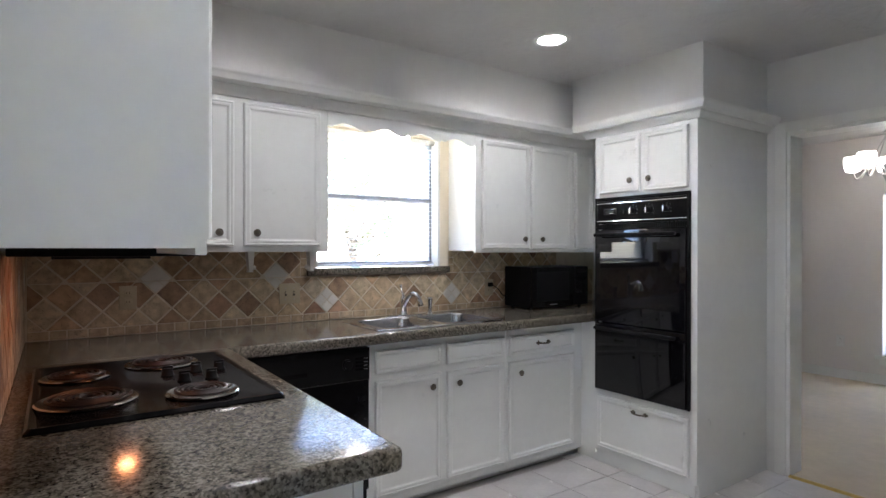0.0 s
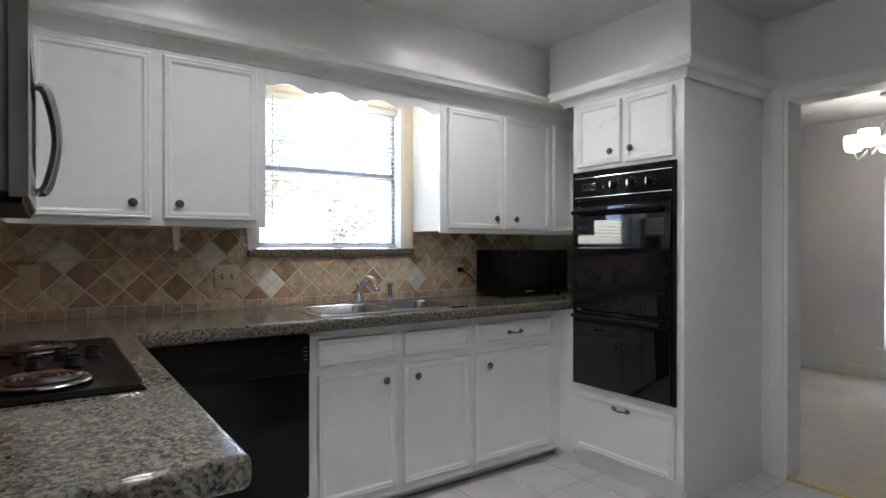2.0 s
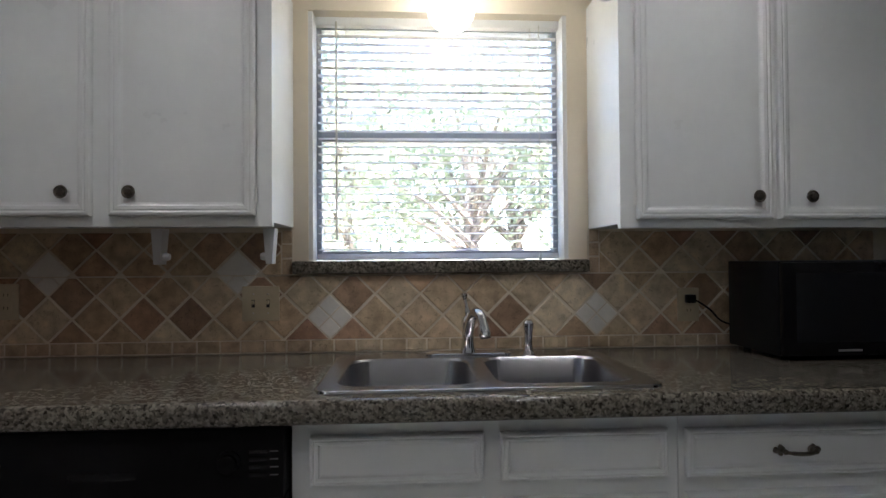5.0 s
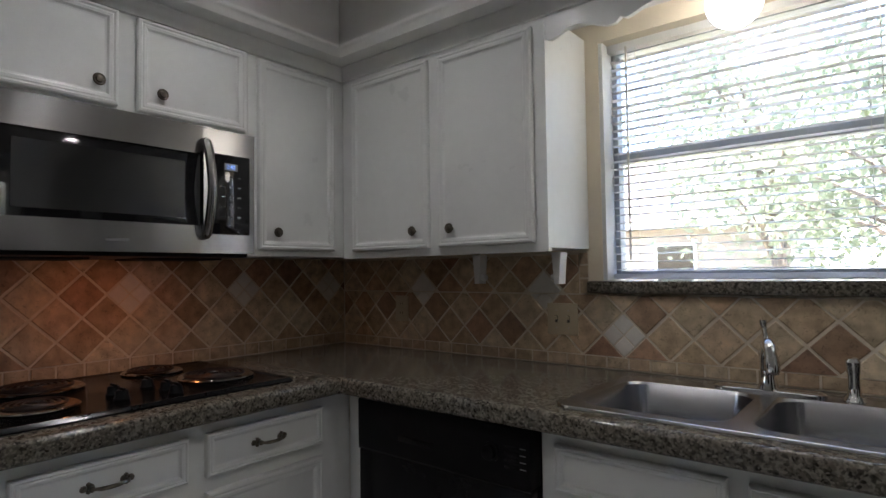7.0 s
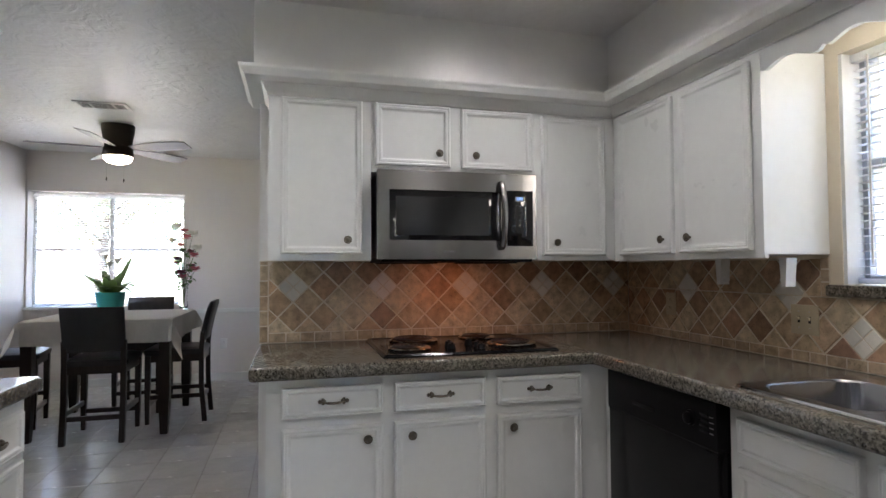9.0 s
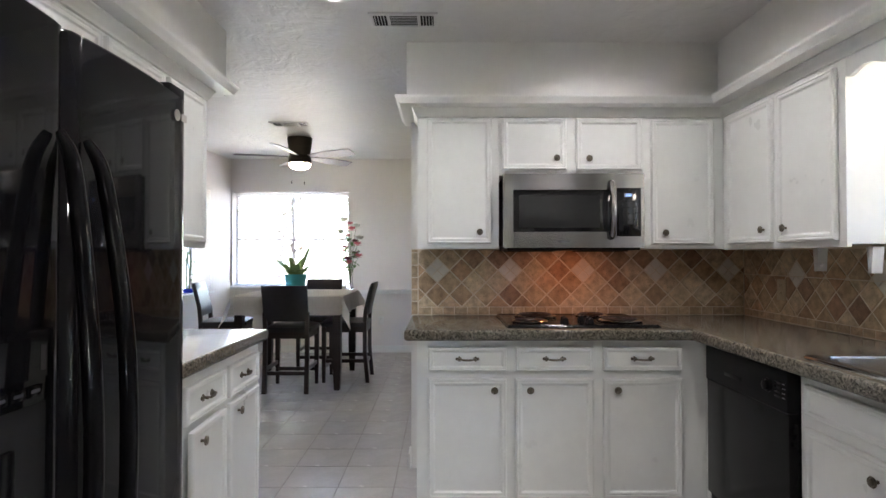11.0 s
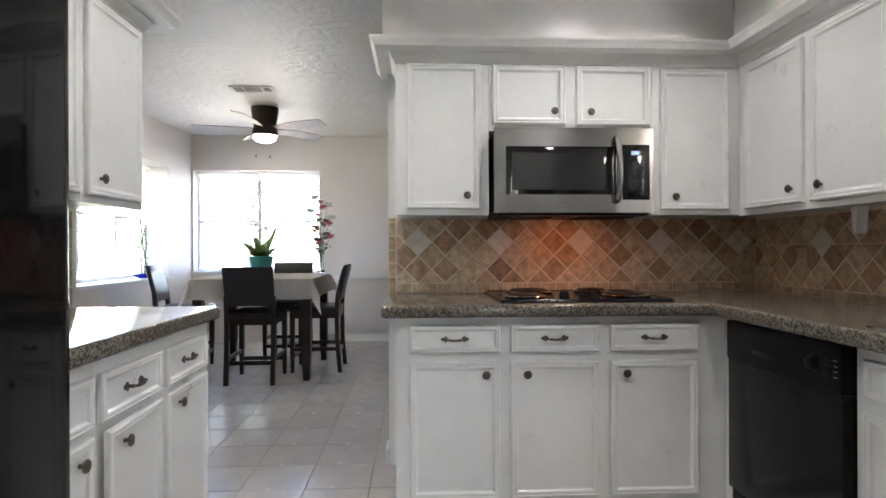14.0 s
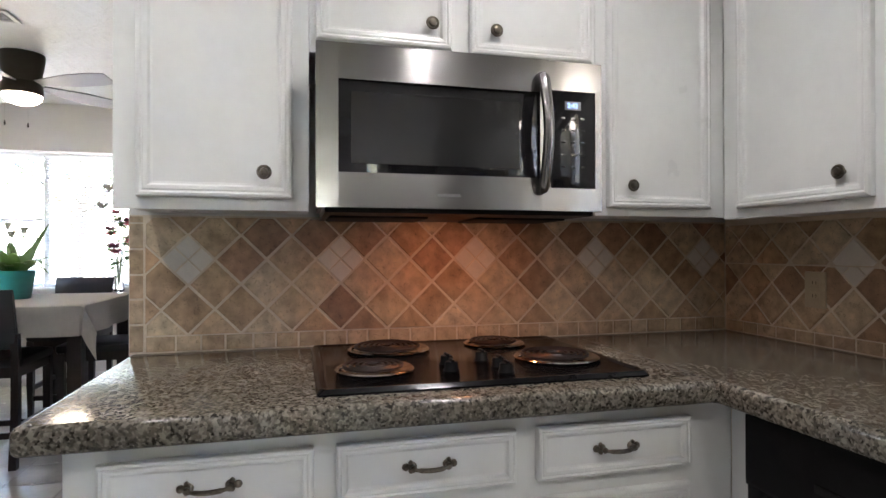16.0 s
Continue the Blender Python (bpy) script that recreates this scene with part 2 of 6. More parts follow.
let_through(M["slat"], (0.95, 0.955, 0.96), 0.75)
M["cord"] = material("cord", (0.62, 0.60, 0.55), 0.7, var=0.05, scale=60)
M["ivory"] = material("ivory_plastic", (0.46, 0.39, 0.26), 0.4, var=0.05, scale=60)
M["white_plastic"] = material("white_plastic", (0.74, 0.74, 0.72), 0.35, var=0.03, scale=50)
M["brass"] = material("brass_strip", (0.55, 0.40, 0.14), 0.3, 0.9, var=0.15, scale=30)
M["nickel"] = material("brushed_nickel", (0.5, 0.48, 0.45), 0.28, 1.0, var=0.05, scale=40)
M["fan_bronze"] = material("fan_bronze", (0.05, 0.04, 0.033), 0.35, 0.7, var=0.1, scale=40)
M["blade"] = material("fan_blade", (0.30, 0.28, 0.29), 0.45, var=0.08, scale=12)
M["bulb"] = material("lit_bulb", (1.0, 0.98, 0.94), 0.4, emit=2.5)
M["globe"] = material("lit_globe", (1.0, 0.93, 0.80), 0.3, emit=GLOBE_E)
M["fan_glass"] = material("lit_fan_glass", (1.0, 0.84, 0.62), 0.3, emit=FAN_E)
M["shade"] = material("lit_glass_shade", (1.0, 0.95, 0.88), 0.3, emit=CHAND_E)
M["reflector"] = material("lamp_reflector", (0.85, 0.85, 0.84), 0.2, 0.4)
# near-black; on slots, grilles and wells it paints the shade of missing depth
M["dark"] = material("dark_gap", (0.004, 0.004, 0.004), 0.8, var=0.2, scale=30)
M["vent"] = material("vent_paint", (0.66, 0.65, 0.63), 0.4, var=0.05, scale=20)
M["display"] = material("blue_display", (0.25, 0.45, 1.0), 0.4, emit=0.14)
M["dim_print"] = material("dim_print", (0.045, 0.045, 0.05), 0.5, var=0.05, scale=50)
M["print_"] = material("pale_print", (0.20, 0.20, 0.20), 0.5, var=0.05, scale=50)
M["grass"] = material("grass", (0.26, 0.25, 0.15), 0.9, var=0.3, scale=1.5, bump=0.8, bscale=60)
M["brick_out"] = material("outdoor_brick", (0.42, 0.35, 0.30), 0.85, obj=0.2, var=0.2, scale=6, bump=0.4)
M["roof"] = material("roof_shingle", (0.14, 0.12, 0.115), 0.9, var=0.3, scale=5, bump=0.6, bscale=30)
M["siding"] = material("white_siding", (0.75, 0.75, 0.73), 0.6, var=0.03, scale=3)
M["bark"] = material("bark", (0.17, 0.14, 0.115), 0.9, var=0.3, scale=8, bump=0.8, bscale=30)
M["tree_leaf"] = material("tree_leaf", (0.15, 0.17, 0.12), 0.3, var=0.25, scale=3, island=0.3)
let_through(M["tree_leaf"], (0.40, 0.45, 0.30), 0.45)


# ---- helpers for shapes ----
def bm_new():
    return bmesh.new()


def mesh_of(bm, name, mat, smooth=False):
    bmesh.ops.recalc_face_normals(bm, faces=bm.faces)
    me = bpy.data.meshes.new(name)
    bm.to_mesh(me)
    bm.free()
    me.materials.append(mat)
    if smooth:
        me.shade_smooth()
        me.set_sharp_from_angle(angle=radians(38))
    return me


def thing(name, base, label, category, group="", kind=""):
    ob = new(name)
    ob.empty_display_size = 0.05
    ob.location = base
    return tagged(ob, label, category, group, kind)


def part(name, bm, mat, parent, label="", smooth=True):
    """One mesh object, built in world places, under a thing or a part."""
    ob = new(name, mesh_of(bm, name, mat, smooth))
    if parent is not None:
        ob.parent = parent
        if parent.parent is None:
            ob.matrix_parent_inverse = Matrix.Translation(-parent.location)
    if label:
        ob["label"] = label
    return ob


def shared(name, me, parent, m, label=""):
    """An object of its own on a mesh that alike pieces share; m is its world pose."""
    ob = new(name, me)
    ob.parent = parent
    if parent.parent is None:
        ob.matrix_parent_inverse = Matrix.Translation(-parent.location)
    ob.matrix_basis = m
    if label:
        ob["label"] = label
    return ob


def structure(name, bm, mat, label="", category="", smooth=False):
    ob = new(name, mesh_of(bm, name, mat, smooth))
    return tagged(ob, label, category, kind="structure")


def box(bm, x0, x1, y0, y1, z0, z1, bevel=0.0, seg=2):
    x0, x1 = min(x0, x1), max(x0, x1)
    y0, y1 = min(y0, y1), max(y0, y1)
    z0, z1 = min(z0, z1), max(z0, z1)
    v = [bm.verts.new(p) for p in ((x0, y0, z0), (x1, y0, z0), (x1, y1, z0), (x0, y1, z0), (x0, y0, z1), (x1, y0, z1), (x1, y1, z1), (x0, y1, z1))]
    fs = [bm.faces.new([v[i] for i in f]) for f in ((3, 2, 1, 0), (4, 5, 6, 7), (0, 1, 5, 4), (1, 2, 6, 5), (2, 3, 7, 6), (3, 0, 4, 7))]
    if bevel:
        es = list({e for f in fs for e in f.edges})
        bmesh.ops.bevel(bm, geom=es, offset=bevel, segments=seg, affect="EDGES", profile=0.6)
    return bm


def bx(*a, bevel=0.0, seg=2):
    return box(bm_new(), *a, bevel=bevel, seg=seg)


def loft(bm, loops, close=True, cap0=True, cap1=True):
    """Skin between loops of equal length."""
    rings = [[bm.verts.new(p) for p in lp] for lp in loops]
    n = len(rings[0])
    for a, b in zip(rings, rings[1:]):
        for i in range(n if close else n - 1):
            j = (i + 1) % n
            bm.faces.new((a[i], a[j], b[j], b[i]))
    if cap0 and close:
        bm.faces.new(rings[0][::-1])
    if cap1 and close:
        bm.faces.new(rings[-1])
    return bm


def basis(axis):
    a = Vector(axis).normalized()
    u = a.orthogonal().normalized()
    return a, u, a.cross(u)


def lathe(bm, origin, profile, axis=(0, 0, 1), seg=20, cap0=True, cap1=True):
    """profile: rows of radius and height along the axis."""
    a, u, w = basis(axis)
    o = Vector(origin)
    loops = [[o + a * h + (u * math.cos(2 * math.pi * k / seg) + w * math.sin(2 * math.pi * k / seg)) * max(r, 0.0004) for k in range(seg)] for r, h in profile]
    return loft(bm, loops, True, cap0, cap1)


def tube(bm, points, radius, seg=8, closed=False):
    pts = [Vector(p) for p in points]
    rad = radius if isinstance(radius, (list, tuple)) else [radius] * len(pts)
    loops = []
    up = None
    for i, p in enumerate(pts):
        d = (pts[min(i + 1, len(pts) - 1)] - pts[max(i - 1, 0)]).normalized()
        if up is None:
            up = d.orthogonal().normalized()
        up = (up - d * up.dot(d)).normalized()
        w = d.cross(up)
        loops.append([p + (up * math.cos(2 * math.pi * k / seg) + w * math.sin(2 * math.pi * k / seg)) * rad[i] for k in range(seg)])
    return loft(bm, loops)


def spline(ctrl, n=24):
    """Smooth points through ctrl (Catmull-Rom)."""
    c = [Vector(p) for p in ctrl]
    c = [c[0] * 2 - c[1]] + c + [c[-1] * 2 - c[-2]]
    out = []
    per = max(2, n // (len(c) - 3))
    for i in range(1, len(c) - 2):
        for k in range(per):
            s = k / per
            out.append(0.5 * ((2 * c[i]) + (c[i + 1] - c[i - 1]) * s + (2 * c[i - 1] - 5 * c[i] + 4 * c[i + 1] - c[i + 2]) * s * s + (3 * c[i] - c[i - 1] - 3 * c[i + 1] + c[i + 2]) * s ** 3))
    out.append(c[-2])
    return out


def rrect(cx, cy, hx, hy, r, z, n=5):
    """A rounded rectangle in a level plane."""
    pts = []
    for sx, sy, a0 in ((1, 1, 0), (-1, 1, 90), (-1, -1, 180), (1, -1, 270)):
        for k in range(n + 1):
            a = radians(a0 + 90 * k / n)
            pts.append((cx + sx * (hx - r) + r * math.cos(a), cy + sy * (hy - r) + r * math.sin(a), z))
    return pts


FACE = {"E": lambda p, u, d, z: (p + d, u, z), "W": lambda p, u, d, z: (p - d, u, z), "S": lambda p, u, d, z: (u, p - d, z), "N": lambda p, u, d, z: (u, p + d, z)}
OUT = {"E": (1, 0, 0), "W": (-1, 0, 0), "S": (0, -1, 0), "N": (0, 1, 0)}


def fbox(face, plane, u0, u1, d0, d1, z0, z1, bevel=0.0, bm=None):
    f = FACE[face]
    a, b = f(plane, u0, d0, z0), f(plane, u1, d1, z1)
    return box(bm or bm_new(), a[0], b[0], a[1], b[1], a[2], b[2], bevel=bevel)


def slabs(xs, ys, solid, z0, z1):
    """A level or upright plate in cells: solid(i, j) tells which are full; only its skin is made."""
    bm = bm_new()
    verts = {}

    def v(x, y, z):
        k = (round(x, 5), round(y, 5), round(z, 5))
        if k not in verts:
            verts[k] = bm.verts.new((x, y, z))
        return verts[k]

    nx, ny = len(xs) - 1, len(ys) - 1
    full = lambda i, j: 0 <= i < nx and 0 <= j < ny and solid(i, j)
    for i in range(nx):
        for j in range(ny):
            if not full(i, j):
                continue
            a, b, c, d = xs[i], xs[i + 1], ys[j], ys[j + 1]
            bm.faces.new((v(a, c, z1), v(b, c, z1), v(b, d, z1), v(a, d, z1)))
            bm.faces.new((v(a, d, z0), v(b, d, z0), v(b, c, z0), v(a, c, z0)))
            for di, dj, p, q in ((-1, 0, (a, d), (a, c)), (1, 0, (b, c), (b, d)), (0, -1, (a, c), (b, c)), (0, 1, (b, d), (a, d))):
                if not full(i + di, j + dj):
                    bm.faces.new((v(*p, z0), v(*q, z0), v(*q, z1), v(*p, z1)))
    return bm


def wall_panel(name, axis, p0, p1, u0, u1, z0, z1, holes, mat, label, category="wall"):
    """A wall across axis ('x' or 'y') from p0 to p1, along u, with openings (u0, u1, z0, z1) through it."""
    us = sorted({u0, u1, *[h[0] for h in holes], *[h[1] for h in holes]})
    zs = sorted({z0, z1, *[h[2] for h in holes], *[h[3] for h in holes]})

    def solid(i, j):
        cu, cz = (us[i] + us[i + 1]) / 2, (zs[j] + zs[j + 1]) / 2
        return not any(h[0] < cu < h[1] and h[2] < cz < h[3] for h in holes)

    bm = slabs(us, zs, solid, p0, p1)
    for vert in bm.verts:
        u, z, p = vert.co
        vert.co = (p, u, z) if axis == "x" else (u, p, z)
    return structure(name, bm, mat, label, category)


# ---- the large structure ----
CEIL = 2.425
EAST, DWEST, DSOUTH, SOUTH = 3.62, -4.12, -4.62, -3.26
NW_X0, NW_X1, NW_Z0, NW_Z1 = 1.305, 2.15, 1.205, 2.016     # the window over the sink
WW = (-4.60, -3.055, 0.875, 2.13)                            # the dining room's west window
SW = (-3.46, -1.52, 0.85, 2.08)                            # and its south window
DOOR_Y0, DOOR_Y1, DOOR_H = -2.26, -1.43, 1.995

fl = structure("floor", bx(-4.3, 3.63, -4.9, 0.2, -0.12, -0.004), M["floor_grout"], "pale grouted tile floor of kitchen and dining room", "floor")
structure("floor_carpet", bx(3.63, 6.95, -4.9, 3.2, -0.12, 0.004), M["carpet"], "beige wall to wall carpet, worn pale", "carpet")
# three known lights; the last is unseen, added to complete the square
LIGHTS = ((2.275, -0.864), (0.936, -2.30), (0.957, -1.0), (2.30, -2.20))
cxs = sorted({-0.12, 3.76, *[x + s * 0.064 for x, _ in LIGHTS for s in (-1, 1)]})
cys = sorted({-5.1, 0.3, *[y + s * 0.064 for _, y in LIGHTS for s in (-1, 1)]})
structure("ceiling", slabs(cxs, cys, lambda i, j: not any(abs((cxs[i] + cxs[i + 1]) / 2 - x) < 0.06 and abs((cys[j] + cys[j + 1]) / 2 - y) < 0.06 for x, y in LIGHTS), CEIL, CEIL + 0.15), M["ceil"], "white hand-textured ceiling with semi-gloss paint", "ceiling")
SLOPE = 0.0352


def dining_ceiling(x):
    """Height of the dining room's ceiling, which rises slightly away from the kitchen."""
    return CEIL + SLOPE * max(0.0, -0.12 - x)


bm = bm_new()
loft(bm, [[(x, y, z) for y, z in ((-5.1, dining_ceiling(x)), (0.3, dining_ceiling(x)), (0.3, dining_ceiling(x) + 0.15), (-5.1, dining_ceiling(x) + 0.15))] for x in (-0.12, -4.5)])
structure("ceiling_dining", bm, M["ceil"], "white hand-textured dining room ceiling with semi-gloss paint", "ceiling")
structure("ceiling_carpet_room", bx(3.76, 7.1, -5.1, 3.4, CEIL, CEIL + 0.15), M["ceil"], "white textured ceiling", "ceiling")

wall_n = wall_panel("wall_north", "y", 0.0, 0.20, -0.12, 3.76, 0, CEIL, [(NW_X0, NW_X1, NW_Z0 - 0.03, NW_Z1)], M["cream"], "cream painted kitchen wall with a window over the sink")
wall_w = wall_panel("wall_west", "x", -0.12, 0.0, -2.005, 0.0, 0, CEIL, [], M["wall"], "white kitchen wall behind the cooktop, open at its end")
wall_s = wall_panel("wall_south", "y", SOUTH - 0.12, SOUTH, 0.60, 3.76, 0, CEIL, [], M["wall"], "white kitchen wall behind refrigerator and side counter")
wall_panel("wall_east", "x", EAST, EAST + 0.14, SOUTH, 0.0, 0, CEIL, [(DOOR_Y0, DOOR_Y1, -0.01, DOOR_H)], M["wall"], "white kitchen wall with a cased opening")
wall_panel("wall_dining_west", "x", DWEST - 0.22, DWEST, -5.1, 0.2, 0, 2.62, [WW], M["dwall"], "off-white dining room wall with a wide window")
wall_panel("wall_dining_south", "y", DSOUTH - 0.30, DSOUTH, DWEST, 0.72, 0, 2.62, [SW], M["dwall"], "off-white dining room wall with a deep window recess")
wall_panel("wall_dining_east", "x", 0.60, 0.72, DSOUTH, SOUTH - 0.12, 0, CEIL, [], M["dwall"], "off-white dining room wall")
wall_panel("wall_dining_north", "y", 0.0, 0.2, DWEST, -0.12, 0, 2.62, [], M["dwall"], "off-white dining room wall")
FW = (-1.83, -0.915, 0.285, 1.85)
wall_panel("wall_far_east", "x", 6.72, 6.92, -4.9, 3.2, 0, CEIL, [FW], M["dwall"], "off-white wall of the carpeted room with a tall window")
wall_panel("wall_far_north", "y", 3.0, 3.2, 3.76, 6.72, 0, CEIL, [], M["dwall"], "off-white wall of the carpeted room")
wall_panel("wall_far_south", "y", -4.9, -4.7, 3.76, 6.72, 0, CEIL, [], M["dwall"], "off-white wall of the carpeted room")
wall_panel("wall_far_west", "x", 3.62, 3.76, 0.2, 3.0, 0, CEIL, [], M["dwall"], "off-white wall of the carpeted room")
wall_panel("wall_far_west_2", "x", 3.62, 3.76, -4.7, SOUTH, 0, CEIL, [], M["dwall"], "off-white wall of the carpeted room")

# soffits over the cabinets
SOF_W, SOF_N, SOF_S, SOF_T = 0.358, -0.328, -2.93, 2.94
SOF_Z = 2.085
structure("soffit_west", bx(0.0, SOF_W, -2.012, SOF_N, SOF_Z, CEIL), M["soffit"], "white painted soffit over the wall cabinets", "soffit")
structure("soffit_north", bx(0.0, EAST, SOF_N, 0.0, SOF_Z, CEIL), M["soffit"], "white painted soffit over the wall cabinets", "soffit")
structure("soffit_tower", bx(SOF_T, EAST, -1.316, -0.400, SOF_Z, CEIL), M["soffit"], "white painted soffit over the oven cabinet", "soffit")
structure("soffit_south", bx(0.50, EAST, SOUTH, SOF_S, SOF_Z, CEIL), M["soffit"], "white painted soffit over refrigerator and side cabinets", "soffit")


CROWN = [(0, 2.032), (0.010, 2.034), (0.014, 2.048), (0.022, 2.056), (0.026, 2.070), (0.034, 2.078), (0.034, 2.084), (0.088, 2.085), (0.098, 2.087), (0.104, 2.096), (0.108, 2.106), (0.116, 2.112), (0.120, 2.118), (0.120, 2.127), (0.10, 2.130), (0.030, 2.131)]
CROWN_LOW = [(0, 2.016), (0.008, 2.018), (0.012, 2.032), (0.020, 2.040), (0.026, 2.050), (0.026, 2.056), (0.046, 2.057), (0.054, 2.060), (0.060, 2.070), (0.064, 2.082), (0.070, 2.088), (0.072, 2.102), (0.06, 2.105), (0.02, 2.106)]


def crown(name, path, prof=CROWN):
    """Crown moulding along a level path, at the right of the way walked; profile of offset and height."""
    bm = bm_new()
    pts = [Vector((*p, 0)) for p in path]
    loops = []
    for i, p in enumerate(pts):
        d0 = (p - pts[i - 1]).normalized() if i else (pts[1] - p).normalized()
        d1 = (pts[i + 1] - p).normalized() if i + 1 < len(pts) else d0
        n0, n1 = Vector((d0.y, -d0.x, 0)), Vector((d1.y, -d1.x, 0))
        n = (n0 + n1).normalized()
        n = n / max(0.3, n.dot(n0))
        loops.append([p + n * o + Vector((0, 0, z - 0.010)) for o, z in prof])
    loft(bm, loops, close=True)
    return structure(name, bm, M["trim"], "white painted crown moulding on cabinet tops", "moulding", smooth=True)


FW_X, FN_Y, FS_Y, FT_X = 0.325, -0.285, -2.965, 2.885        # faces of wall cabinets and oven tower
crown("crown_kitchen", [(FW_X - 0.14, -1.948), (FW_X, -1.948), (FW_X, FN_Y), (3.28, FN_Y), (3.28, -0.64)])
crown("crown_tower", [(3.27, -0.58), (FT_X, -0.58), (FT_X, -1.325), (EAST, -1.325)], CROWN_LOW)
crown("crown_side", [(EAST, FS_Y), (0.668, FS_Y), (0.668, SOUTH)])
crown("crown_west_end", [(-0.10, -1.948), (FW_X - 0.14, -1.948)])

# floor trims
bm = bx(-4.11, -4.095, -4.6, 0.0, 0.0, 0.09, bevel=0.004)
structure("baseboard_west", bm, M["trim"], "white painted baseboard", "baseboard")
structure("baseboard_dining_south", bx(DWEST + 0.03, 0.6, DSOUTH + 0.002, DSOUTH + 0.017, 0, 0.09, bevel=0.004), M["trim"], "white painted baseboard", "baseboard")
structure("baseboard_far", bx(6.703, 6.718, -4.7, 3.0, 0.004, 0.10, bevel=0.004), M["trim"], "white painted baseboard", "baseboard")
structure("chair_rail", bx(DWEST + 0.002, DWEST + 0.024, WW[1] + 0.10, 0.0, 0.775, 0.825, bevel=0.007), M["trim"], "white painted chair rail", "chair rail")
structure("baseboard_wall_end", bx(-0.135, 0.012, -2.022, -2.007, 0, 0.09, bevel=0.004), M["trim"], "white painted baseboard", "baseboard")

# cased opening to the carpeted room
for nm, y0, y1, z0, z1 in (("casing_north", DOOR_Y1, DOOR_Y1 + 0.062, 0, DOOR_H + 0.06), ("casing_south", DOOR_Y0 - 0.062, DOOR_Y0, 0, DOOR_H + 0.06), ("casing_head", DOOR_Y0, DOOR_Y1, DOOR_H, DOOR_H + 0.06)):
    structure(nm, bx(EAST - 0.016, EAST + 0.02, y0, y1, z0, z1, bevel=0.004), M["trim"], "white painted door casing", "casing")
structure("jamb_north", bx(EAST - 0.004, EAST + 0.145, DOOR_Y1 - 0.018, DOOR_Y1 + 0.003, 0, DOOR_H), M["trim"], "white painted jamb", "jamb")
structure("jamb_south", bx(EAST - 0.004, EAST + 0.145, DOOR_Y0 - 0.003, DOOR_Y0 + 0.018, 0, DOOR_H), M["trim"], "white painted jamb", "jamb")
structure("jamb_head", bx(EAST - 0.004, EAST + 0.145, DOOR_Y0 + 0.018, DOOR_Y1 - 0.018, DOOR_H - 0.018, DOOR_H + 0.003), M["trim"], "white painted jamb", "jamb")
bm = bm_new()
loft(bm, [[(EAST - 0.02 + x, y, z) for x, z in ((0, 0.001), (0.006, 0.009), (0.02, 0.013), (0.034, 0.009), (0.04, 0.002))] for y in (DOOR_Y0 + 0.018, DOOR_Y1 - 0.018)])
structure("threshold_strip", bm, M["brass"], "brass carpet edging strip in the doorway", "threshold", smooth=True)


# ---- windows, blinds ----
def blind(name, face, plane, u0, u1, z0, z1, pitch, tilt, label, wand=None, cord=None):
    """Horizontal slat blind with head rail, bottom rail, cords and slats, each slat a part."""
    f = FACE[face]
    mid = f(plane, (u0 + u1) / 2, 0.0, z0)
    th = thing(name, mid, label, "window blind", "window blinds")
    part("head_rail", fbox(face, plane, u0, u1, -0.014, 0.016, z1 - 0.028, z1, 0.003), M["slat"], th)
    part("bottom_rail", fbox(face, plane, u0 + 0.004, u1 - 0.004, -0.011, 0.011, z0, z0 + 0.016, 0.003), M["slat"], th)
    w, half = (u1 - u0) - 0.012, 0.0125
    bm = bm_new()
    prof = [(half * k / 2, 0.0018 * (1 - (k / 2) ** 2)) for k in (-2, -1, 0, 1, 2)]
    rows = [[(s * w / 2, d, z) for d, z in prof] for s in (-1, 1)]
    va = [[bm.verts.new(p) for p in r] for r in rows]
    for i in range(4):
        bm.faces.new((va[0][i], va[0][i + 1], va[1][i + 1], va[1][i]))
    bmesh.ops.solidify(bm, geom=bm.faces[:], thickness=0.0006)
    me = mesh_of(bm, "slat", M["slat"])
    turn = {"S": 180, "N": 0, "E": 270, "W": 90}[face]
    z = z0 + 0.03
    while z < z1 - 0.035:
        c = f(plane, (u0 + u1) / 2, 0.0, z)
        shared("slat", me, th, pose(*c, tilt + random.uniform(-1.5, 1.5), random.uniform(-0.12, 0.12), turn) if face in "SN" else pose(*c, 0, 0, turn) @ pose(0, 0, 0, tilt + random.uniform(-1.5, 1.5)))
        z += pitch
    for k in (0.12, 0.88):
        u = u0 + (u1 - u0) * k
        a, b = f(plane, u, 0.013, z0 + 0.01), f(plane, u, 0.013, z1 - 0.02)
        part("ladder_cord", tube(bm_new(), [a, b], 0.0009, 5), M["cord"], th)
    if wand:
        u = u0 + (u1 - u0) * wand
        part("wand", tube(bm_new(), [f(plane, u, 0.024, z1 - 0.02), f(plane, u, 0.026, z0 + (z1 - z0) * 0.08)], 0.0035, 8), M["cord"], th, "clear tilt wand")
    if cord:
        u = u0 + (u1 - u0) * cord
        part("lift_cord", tube(bm_new(), [f(plane, u, 0.022, z1 - 0.02), f(plane, u, 0.024, z0 + 0.012)], 0.0014, 6), M["cord"], th)
        part("tassel", lathe(bm_new(), f(plane, u, 0.024, z0 - 0.006), [(0.006, 0), (0.0075, 0.008), (0.004, 0.022)], seg=10), M["slat"], th, "small white cord tassel")
    return th


